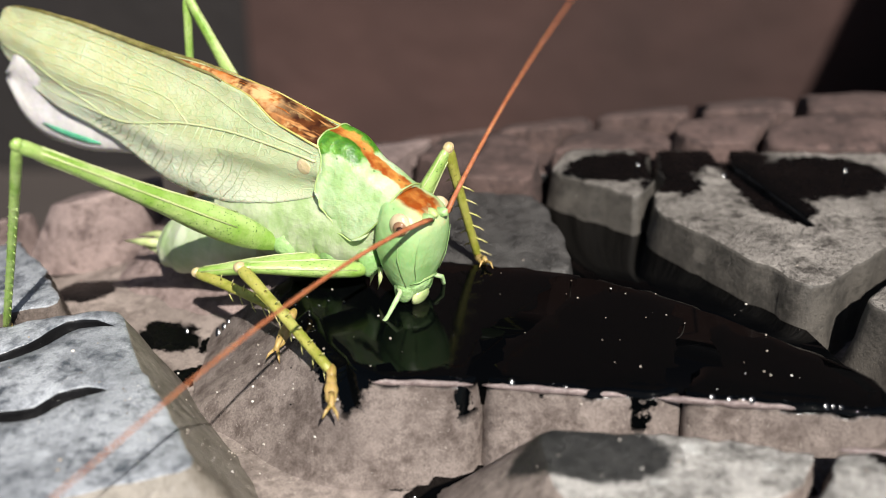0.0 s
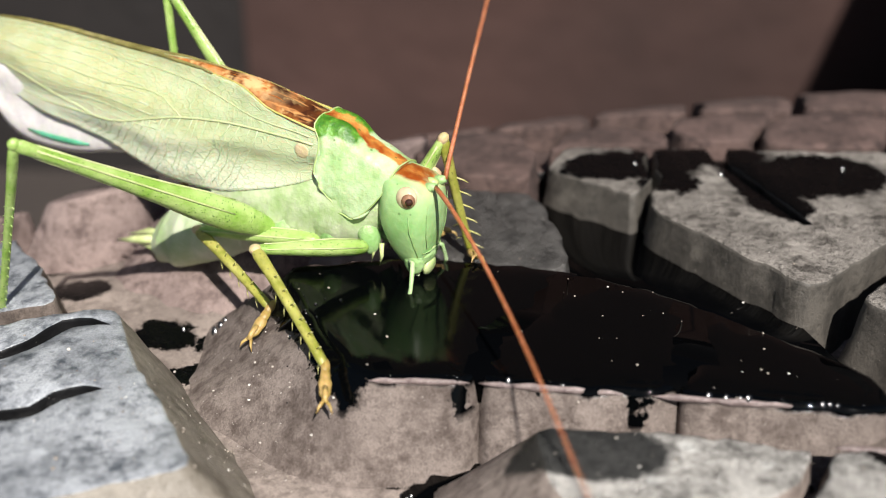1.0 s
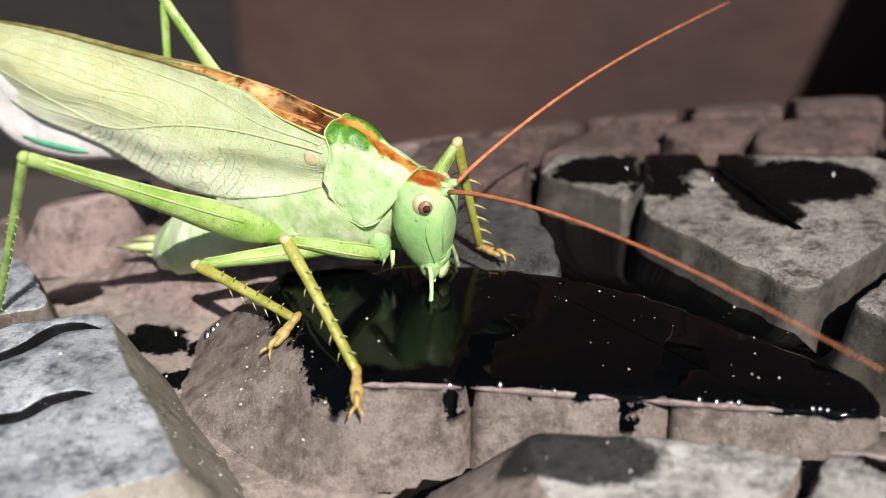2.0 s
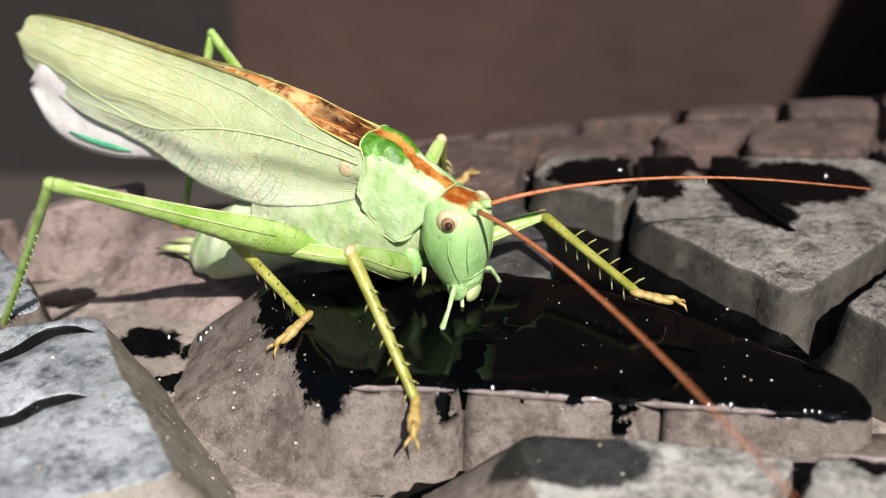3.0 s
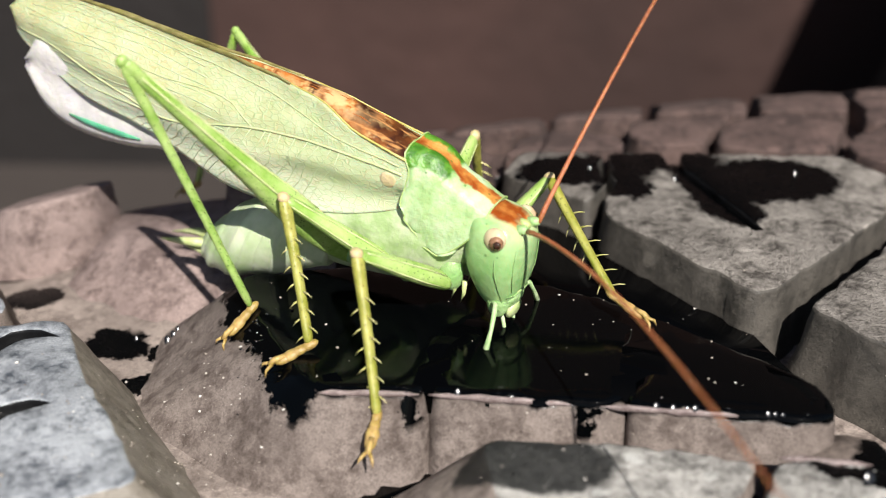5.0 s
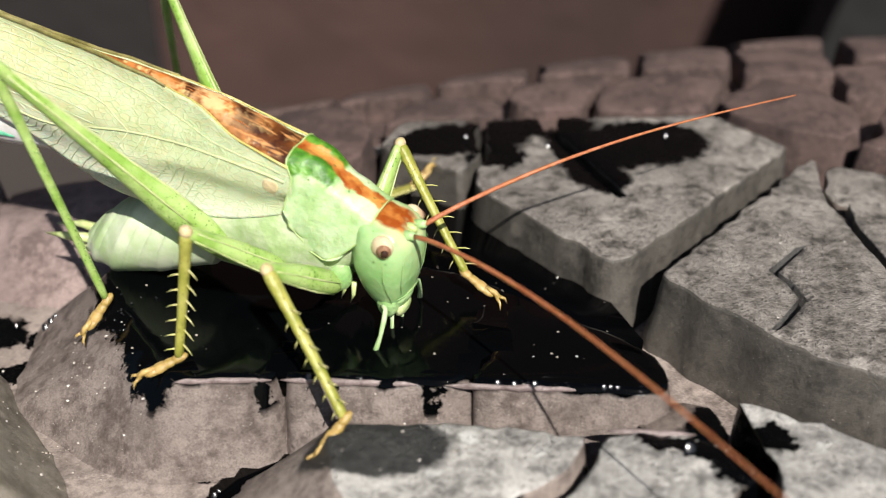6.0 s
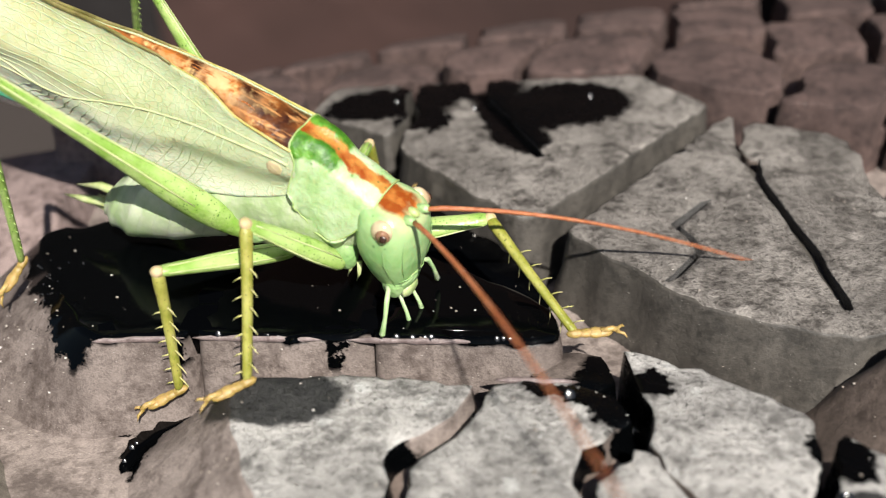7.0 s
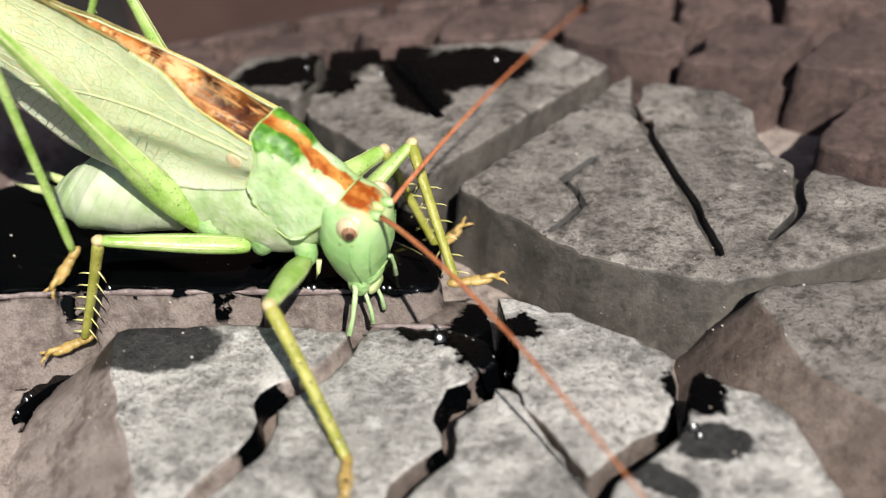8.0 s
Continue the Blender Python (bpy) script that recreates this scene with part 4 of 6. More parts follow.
def build_head(cricket):
    bm = bmesh.new()
    rows = [(-0.095, 0.12, 0.06, 0.075), (-0.11, 0.13, 0.165, 0.19), (-0.145, 0.15, 0.226, 0.262), (-0.20, 0.17, 0.262, 0.306), (-0.29, 0.19, 0.281, 0.33),
            (-0.42, 0.2, 0.286, 0.338), (-0.56, 0.22, 0.282, 0.334), (-0.7, 0.245, 0.25, 0.286), (-0.82, 0.27, 0.212, 0.236), (-0.92, 0.295, 0.165, 0.182), (-1, 0.32, 0.11, 0.13)]
    n = 28
    rings = []
    for z, cx, rx, ry in rows:
        ring = []
        for i in range(n):
            a = 2 * math.pi * i / n
            c, s = math.cos(a), math.sin(a)
            c = math.copysign(abs(c) ** 0.76, c)
            ring.append(HEAD_SIZE * Vector((cx + rx * c, ry * math.copysign(abs(s) ** 0.76, s), z)) - NECK)
        rings.append(ring)
    rings_to(bm, rings)
    head = part("head", bm, M_HEAD, cricket, "smooth bright green face")
    sub = head.modifiers.new("smooth", "SUBSURF")
    sub.levels = sub.render_levels = 1
    head.location = NECK * CM

    def at(x, y, z):
        return HEAD_SIZE * Vector((x, y, z)) - NECK
    bm = bmesh.new()
    ball(bm, at(0.36, 0, -0.155), (0.075, 0.05, 0.045))
    part("fastigium", bm, M_CREAM, head, "pale knob between the antennae")
    for side in (-1, 1):
        bm = bmesh.new()
        ball(bm, at(0.25, side * 0.280, -0.25), (0.112, 0.080, 0.12), seg=24, rings=16)
        eye = part("eye", bm, M_EYE, head, "cream and brown compound eye")
        bm = bmesh.new()
        ball(bm, at(0.278, side * 0.312, -0.252), (0.078, 0.060, 0.084), seg=20, rings=12)
        part("iris", bm, M_IRIS, head, "brown centre of the eye")
        bm = bmesh.new()
        ball(bm, at(0.305, side * 0.347, -0.25), (0.042, 0.034, 0.044))
        part("pupil", bm, M_PUPIL, head, "dark spot of the eye")
        bm = bmesh.new()
        tube(bm, [at(0.33, side * 0.09, -0.19), at(0.41, side * 0.105, -0.155), at(0.45, side * 0.11, -0.14)], [0.05, 0.047, 0.034], 12)
        part("scape", bm, M_FACE, head, "green base of the antenna")
    def face(z, turn, out=0.004):
        """On the face at height z, turned from straight ahead."""
        cx, rx, ry = (curve(-z, [(-r[0], r[k]) for r in rows]) for k in (1, 2, 3))
        c, q = math.cos(radians(turn)), math.sin(radians(turn))
        return at(cx + (rx + out) * math.copysign(abs(c) ** 0.76, c), (ry + out) * math.copysign(abs(q) ** 0.76, q), z)
    for side in (-1, 1):
        for line in ([(-0.30, 34), (-0.45, 36), (-0.60, 36), (-0.74, 32)], [(-0.40, 74), (-0.55, 72), (-0.70, 66), (-0.86, 56)]):
            bm = bmesh.new()
            tube(bm, [face(z, side * a) for z, a in line], [0.002, 0.005, 0.005, 0.002], 6)
            part("face_seam", bm, M_SEAM, head, "fine dark green seam of the face")
    bm = bmesh.new()
    tube(bm, [face(-0.765 - 0.03 * abs(a) / 40, a, 0.006) for a in (-44, -22, 0, 22, 44)], [0.004, 0.008, 0.008, 0.008, 0.004], 6)
    part("face_seam", bm, M_SEAM, head, "fine dark green seam of the face")
    # cheeks, upper lip, jaws and feelers of the mouth
    bm = bmesh.new()
    tube(bm, [at(0.44, -0.15, -0.80), at(0.475, -0.06, -0.77), at(0.475, 0.06, -0.77), at(0.44, 0.15, -0.80)], [0.012, 0.018, 0.018, 0.012], 8)
    part("brow_of_lip", bm, M_CREAM, head)
    bm = bmesh.new()
    ball(bm, at(0.425, 0, -0.87), (0.07, 0.17, 0.12), seg=24, rings=14, turn=Matrix.Rotation(radians(10), 4, "Y"))
    part("clypeus", bm, M_FACE, head)
    bm = bmesh.new()
    ball(bm, at(0.45, 0, -0.99), (0.05, 0.12, 0.105), seg=24, rings=14, turn=Matrix.Rotation(radians(8), 4, "Y"))
    part("labrum", bm, M_LIP, head, "pale yellow upper lip")
    for side in (-1, 1):
        bm = bmesh.new()
        tube(bm, [at(0.36, side * 0.245, -0.42), at(0.40, side * 0.215, -0.58), at(0.42, side * 0.175, -0.72), at(0.43, side * 0.14, -0.84)], [0.006, 0.012, 0.012, 0.006], 6)
        part("cheek_ridge", bm, M_CREAM, head, "pale ridge down the cheek")
    palps = []
    for side in (-1, 1):
        bm = bmesh.new()
        ball(bm, at(0.345, side * 0.13, -0.90), (0.115, 0.085, 0.175), seg=20, rings=14, turn=Matrix.Rotation(radians(-8), 4, "Y"))
        part("mandible", bm, M_FACE, head, "green jaw")
        for kind, base, pts, radii in (
                ("maxillary", at(0.31, side * 0.17, -0.93), [(0, 0, 0), (0.08, side * 0.10, 0.02), (0.12, side * 0.17, -0.04), (0.15, side * 0.20, -0.20), (0.16, side * 0.22, -0.38), (0.16, side * 0.22, -0.41)], [0.026, 0.023, 0.026, 0.02, 0.031, 0.016]),
                ("labial", at(0.37, side * 0.06, -1.03), [(0, 0, 0), (0.05, side * 0.03, -0.10), (0.09, side * 0.04, -0.22), (0.11, side * 0.05, -0.36), (0.11, side * 0.05, -0.39)], [0.022, 0.019, 0.02, 0.03, 0.015])):
            bm = bmesh.new()
            tube(bm, pts, radii, 10)
            ob = part(kind + "_palp", bm, M_PALP, head, "pale green jointed palp")
            ob.location = base * CM
            palps.append((ob, kind, side, base))
    return head, palps


def build_pronotum(cricket):
    """The neck shield: a saddle with a lobe down each side."""
    bm = bmesh.new()
    nu, nv = 25, 49
    grid = []
    for i in range(nu):
        u = 0.5 - 0.5 * math.cos(math.pi * i / (nu - 1))
        w = table(u, [(0, 0.275), (0.5, 0.24), (1, 0.25)])
        top = table(u, [(0, 0.21), (0.3, 0.17), (0.6, 0.045), (1, -0.06)])
        tall = table(u, [(0, 0.66), (0.5, 0.66), (1, 0.58)])
        row = []
        for j in range(nv):
            v = -1 + 2 * j / (nv - 1)
            a = abs(v)
            if a <= 0.4:
                q = a / 0.4
                y = v / 0.4 * w
                z = top - 0.07 * q ** 3 + 0.065 * smooth01(1.25 - 1.9 * u) * (0.25 + 0.75 * smooth01(u / 0.3)) * max(0.0, math.sin(math.pi * min(1, max(0.0, (q - 0.15) / 0.85)) ** 0.8))
                sl = 0.0
            else:
                sl = (a - 0.4) / 0.6
                y = math.copysign(w + 0.085 * math.sin(math.pi * 0.6 * sl) + 0.004 * math.sin(9 * sl + 5 * u)
                                  + 0.014 * math.exp(-((u - 0.07) / 0.04) ** 2) - 0.014 * math.exp(-((u - 0.17) / 0.05) ** 2) * smooth01(sl * 3), v)
                z = top - 0.07 - sl * tall + (0.18 if u < 0.5 else 0.05) * sl ** 3 * (1 - (1 - min(1.0, 2 * abs(u - 0.5)) ** 3) ** 0.5)
            x0 = curve(sl, [(0, -0.84), (0.2, -0.74), (0.7, -0.74), (0.9, -0.72), (1, -0.68)])
            x1 = curve(sl, [(0, 0.08), (0.3, 0.03), (0.6, -0.06), (0.85, -0.16), (1, -0.24)])
            x = x0 + (x1 - x0) * u
            row.append(bm.verts.new(Vector((x, y + 0.006 * noise.noise((x * 9, v * 9, 4)), z)) * CM))
        grid.append(row)
    for i in range(nu - 1):
        for j in range(nv - 1):
            bm.faces.new((grid[i][j], grid[i + 1][j], grid[i + 1][j + 1], grid[i][j + 1]))
    loop = [grid[0][j].co.copy() for j in range(nv)] + [grid[i][-1].co.copy() for i in range(1, nu)] + [grid[-1][j].co.copy() for j in range(nv - 2, -1, -1)] + [grid[i][0].co.copy() for i in range(nu - 2, 0, -1)]
    ob = part("pronotum", bm, M_SHIELD, cricket, "green saddle-shaped neck shield with orange stripe")
    mod = ob.modifiers.new("thick", "SOLIDIFY")
    mod.thickness = 0.0004
    sub = ob.modifiers.new("smooth", "SUBSURF")
    sub.levels = sub.render_levels = 1
    bm = bmesh.new()
    pts = [p / CM for p in loop]
    side = [0.0085] * len(pts)
    rings_to(bm, spine_rings(pts + pts[:1], side + side[:1], 7), caps=(False, False))
    part("shield_rim", bm, M_RIM, ob, "pale rounded rim of the neck shield")



FLANK = [(0.04, -0.46, 0.18, 0.2), (-0.15, -0.56, 0.27, 0.40), (-0.5, -0.66, 0.34, 0.55), (-0.95, -0.74, 0.37, 0.61), (-1.4, -0.82, 0.39, 0.63), (-1.75, -0.90, 0.39, 0.58), (-2.0, -0.97, 0.36, 0.52)]


def flank_at(x, z):
    """How wide the body is at x along it and height z."""
    z0, ry, rz = (curve(-x, [(-r[0], r[k]) for r in FLANK]) for k in (1, 2, 3))
    up = max(-1.0, min(1.0, (z - z0) / rz))
    return ry * (1 - up * up) ** 0.4 * (1 - 0.12 * smooth01(up * 1.3))


WING_TOP = [(-5.74, -0.22), (-5.70, -0.12), (-5.58, -0.02), (-5.2, 0.06), (-4.5, 0.14), (-3.4, 0.20), (-2.6, 0.25), (-1.8, 0.24), (-1.4, 0.15), (-0.7, 0.09)]
WING_LOW = [(-5.74, -0.32), (-5.70, -0.50), (-5.58, -0.62), (-5.2, -0.74), (-4.65, -0.84), (-3.6, -0.88), (-3.0, -0.96), (-2.6, -1.0), (-2.0, -0.93), (-1.3, -0.68), (-1.0, -0.54), (-0.7, -0.38)]


def wing_at(x, z, side):
    """On the folded fore wing, at x along the body and height z."""
    hi, lo = curve(x, WING_TOP), curve(x, WING_LOW)
    v = (hi - z) / (hi - lo)
    s = (-0.7 - x) / 5.04
    edge = back_width((-0.8 - x) / 2.4)
    wide = table(s, [(0, 0.34), (0.25, 0.40), (0.7, 0.28), (1, 0.10)])
    y = edge + (max(wide, edge) - edge) * smooth01(v / 0.5) - (0.10 - 0.06 * smooth01(s * 3)) * smooth01((v - 0.55) / 0.45)
    y += 0.035 * math.sin(v * 8 + s * 5) * (1 - s) * smooth01(s * 5 - 0.1) + 0.020 * math.sin(v * 21 - s * 14) * (1 - s) * smooth01(v * 2) * smooth01(s * 5 - 0.3) + 0.020 * noise.noise((x * 3.2, z * 4, side))
    hug = smooth01((v - 0.45) / 0.5) * smooth01((x + 2.25) / 0.45)
    y += (flank_at(x, z) + 0.008 - y) * hug
    return Vector((x, side * y, z))


def wing_point(s, v, side):
    """s from base to tip, v from the back's edge down."""
    x = -0.7 - 5.04 * s
    hi, lo = curve(x, WING_TOP), curve(x, WING_LOW)
    return wing_at(x, hi + (lo - hi) * v, side)


def build_wing(cricket, side):
    bm = bmesh.new()
    ns, nv = 70, 30
    grid = [[bm.verts.new(wing_point(i / (ns - 1), j / (nv - 1), side) * CM) for j in range(nv)] for i in range(ns)]
    for i in range(ns - 1):
        for j in range(nv - 1):
            bm.faces.new((grid[i][j], grid[i + 1][j], grid[i + 1][j + 1], grid[i][j + 1]))
    wing = part("fore_wing", bm, M_WING, cricket, "long pale yellow-green leathery fore wing")
    mod = wing.modifiers.new("thick", "SOLIDIFY")
    mod.thickness = 0.0002
    # raised veins along the wing: x and height, thickness
    main = [(-5.6, -0.46), (-4.8, -0.45), (-4.05, -0.56), (-3.45, -0.58), (-2.49, -0.26), (-1.63, -0.10), (-0.8, -0.04)]
    second = [(-5.5, -0.2), (-4.6, -0.18), (-3.7, -0.2), (-2.8, -0.12), (-2.45, -0.24)]
    third = [(-4.9, -0.02), (-3.6, 0.06), (-2.4, 0.10), (-1.6, 0.02), (-0.85, 0.02)]
    fork = [(-4.9, -0.68), (-4.3, -0.66), (-3.6, -0.60)]
    lift = Vector((0, side * 0.006, 0))
    lines = []
    for rows, r in ((main, 0.014), (second, 0.0085), (third, 0.0075), (fork, 0.0075)):
        x0, x1 = rows[0][0], rows[-1][0]
        n = max(10, int((x1 - x0) * 7))
        pts = []
        for q in range(n + 1):
            x = x1 + (x0 - x1) * q / n
            pts.append(wing_at(x, curve(x, rows), side) + lift)
        lines.append((pts, r))
    for q in range(9):           # long veins that fan out towards the tip
        e = -0.10 - 0.065 * q
        rows = [(-5.45, e - 0.04 * q + 0.16), (-4.4, 0.12 - 0.085 * q), (-3.3 + 0.08 * q, 0.10 - 0.07 * q)]
        x0, x1 = rows[0][0], rows[-1][0]
        pts = []
        for i in range(15):
            x = x1 + (x0 - x1) * i / 14
            z = min(max(curve(x, rows) + 0.012 * math.sin(5 * x + q), curve(x, WING_LOW) + 0.05), curve(x, WING_TOP) - 0.04)
            pts.append(wing_at(x, z, side) + lift * 0.4)
        lines.append((pts, 0.0062))
    rng = random.Random(3)
    for q in range(19):          # slanting veins of the lower field
        x = -1.45 - 0.125 * q + rng.uniform(-0.03, 0.03)
        z = curve(x, main)
        lo = curve(x - 0.28, WING_LOW)
        pts = [wing_at(x - 0.28 * t ** 1.4 + 0.02 * math.sin(t * 9 + q), z + (lo - z) * 0.94 * t, side) + lift * 0.5 for t in (0, 0.2, 0.4, 0.6, 0.8, 1.0)]
        lines.append((pts, 0.0066))
    for q in range(27):          # rungs of the upper field
        x = -1.3 - 0.052 * q + rng.uniform(-0.02, 0.02)
        a, b = curve(x, main), curve(x, third)
        if b - a > 0.06 and rng.random() < 0.8:
            pts = [wing_at(x - 0.04 * t, a + (b - a) * t, side) + lift * 0.5 for t in (0, 0.5, 1.0)]
            lines.append((pts, 0.0036))
    for pts, r in lines:
        bm = bmesh.new()
        tube(bm, pts, [r * (1 - 0.55 * i / (len(pts) - 1)) for i in range(len(pts))], 6)
        part("vein", bm, M_VEIN if r > 0.007 else M_VEIN_FINE, wing)
    # dark upper edge towards the tip
    bm = bmesh.new()
    pts = [wing_point(0.3 + 0.66 * q / 20, 0.0, side) + Vector((0, 0, 0.005)) for q in range(21)]
    tube(bm, pts, [0.006 + 0.022 * math.sin(math.pi * min(1, 0.15 + 0.85 * q / 20)) for q in range(21)], 7, 0.6)
    part("wing_margin", bm, M_OLIVE, wing, "olive-brown upper margin of the wing")
    return wing


def back_width(s):
    return table(s, [(0, 0.28), (0.2, 0.26), (0.5, 0.12), (0.75, 0.06), (1, 0.015)])


def build_back(cricket):
    """The brown back of the folded wings, and the hind wings that stick out below."""
    bm = bmesh.new()
    ns, nv = 30, 13
    grid = []
    for i in range(ns):
        s = i / (ns - 1)
        x = -0.74 - 2.4 * s
        w = back_width(s)
        edge = curve(x, WING_TOP)
        rise = table(s, [(0, 0.09), (0.25, 0.13), (0.6, 0.05), (1, 0.01)])
        row = []
        for j in range(nv):
            v = -1 + 2 * j / (nv - 1)
            z = edge + rise * (1 - v * v) + 0.03 * (1 - s) * (1 - abs(v)) * noise.noise((s * 14, v * 3, 5)) - 0.012
            row.append(bm.verts.new(Vector((x, v * w, z)) * CM))
        grid.append(row)
    for i in range(ns - 1):
        for j in range(nv - 1):
            bm.faces.new((grid[i][j], grid[i + 1][j], grid[i + 1][j + 1], grid[i][j + 1]))
    ob = part("wing_back", bm, M_BROWN, cricket, "mottled orange and dark brown back of the wings")
    mod = ob.modifiers.new("thick", "SOLIDIFY")
    mod.thickness = 0.0004
    # orange strands along the back
    rng = random.Random(8)
    for q in range(7):
        v = rng.uniform(-0.8, 0.7)
        s0 = rng.uniform(0.0, 0.45)
        pts = []
        for t in range(9):
            s = s0 + 0.32 * t / 8
            x = -0.74 - 2.4 * s
            rise = table(s, [(0, 0.09), (0.25, 0.13), (0.6, 0.05), (1, 0.01)])
            vv = v * (1 - 0.3 * t / 8) + 0.12 * math.sin(t * 1.1 + 2 * q)
            pts.append((x, vv * back_width(s), curve(x, WING_TOP) + rise * (1 - vv * vv) - 0.020))
        bm = bmesh.new()
        tube(bm, pts, [(0.007 + 0.004 * math.sin(t * 1.3 + q)) * math.sin(math.pi * (t + 0.6) / 9.2) for t in range(9)], 6)
        part("back_vein", bm, M_STRIPE, ob, "orange-brown vein on the back")
    for side in (-1, 1):
        bm = bmesh.new()
        pts = []
        for t in range(13):
            x = -0.8 - 1.5 * t / 12
            pts.append((x, side * (back_width((-0.8 - x) / 2.4) + 0.012), curve(x, WING_TOP) + 0.006))
        tube(bm, pts, [0.013 - 0.008 * t / 12 for t in range(13)], 8)
        part("wing_edge", bm, M_EDGE, cricket, "pale yellow edge of the brown back")
        bm = bmesh.new()
        ns2, nv2 = 30, 12
        grid = []
        for i in range(ns2):
            x = -5.46 + 2.84 * i / (ns2 - 1)
            lo = curve(x, [(-5.46, -0.88), (-5.38, -1.02), (-5.20, -1.22), (-4.9, -1.33), (-4.5, -1.32), (-4.0, -1.22), (-3.6, -1.08), (-2.62, -0.80)])
            hi = curve(x, [(-5.46, -0.72), (-5.36, -0.5), (-5.0, -0.40), (-2.62, -0.40)])
            row = []
            for j in range(nv2):
                v = j / (nv2 - 1)
                y = 0.14 + 0.025 * math.sin(v * 9) - 0.03 * (x + 2.6) / -3 + 0.05 * math.sin(math.pi * v)
                row.append(bm.verts.new(Vector((x, side * y, hi + (lo - hi) * v)) * CM))
            grid.append(row)
        for i in range(ns2 - 1):
            for j in range(nv2 - 1):
                bm.faces.new((grid[i][j], grid[i + 1][j], grid[i + 1][j + 1], grid[i][j + 1]))
        hind = part("hind_wing", bm, M_HINDWING, cricket, "whitish folded hind wing")
        mod = hind.modifiers.new("thick", "SOLIDIFY")
        mod.thickness = 0.0002
        bm = bmesh.new()
        tube(bm, [(-4.80 + 0.95 * t, side * 0.19, -1.15 + 0.10 * t * t) for t in (0, 0.25, 0.5, 0.75, 1)], [0.010, 0.032, 0.036, 0.034, 0.010], 8, 0.35)
        part("wing_fold", bm, M_TEAL, hind, "teal fold of the hind wing")


def flank_crease(x, z):
    """How deep the flank's skin is folded."""
    d = 0.0
    for x0, lean, deep in ((-0.40, 0.10, 0.03), (-0.66, 0.16, 0.05), (-0.84, 0.30, 0.03), (-1.02, 0.22, 0.045), (-1.26, 0.30, 0.03), (-1.50, 0.25, 0.045), (-1.72, 0.3, 0.03)):
        e = x - x0 - lean * (z + 0.75) - 0.03 * noise.noise((z * 4, x0 * 3, 1))
        d += (0.22 + 0.6 * smooth01((-0.85 - z) / 0.2)) * deep * math.exp(-(e / 0.024) ** 2)
    d += 0.004 * max(0.0, math.sin(16 * x + 5 * z + 2.5 * noise.noise((x * 5, z * 5, 2)))) ** 4
    d += 0.007 * max(0.0, math.sin(13 * z - 6 * x + 3.5 * noise.noise((x * 4, z * 4, 8)))) ** 6
    return d


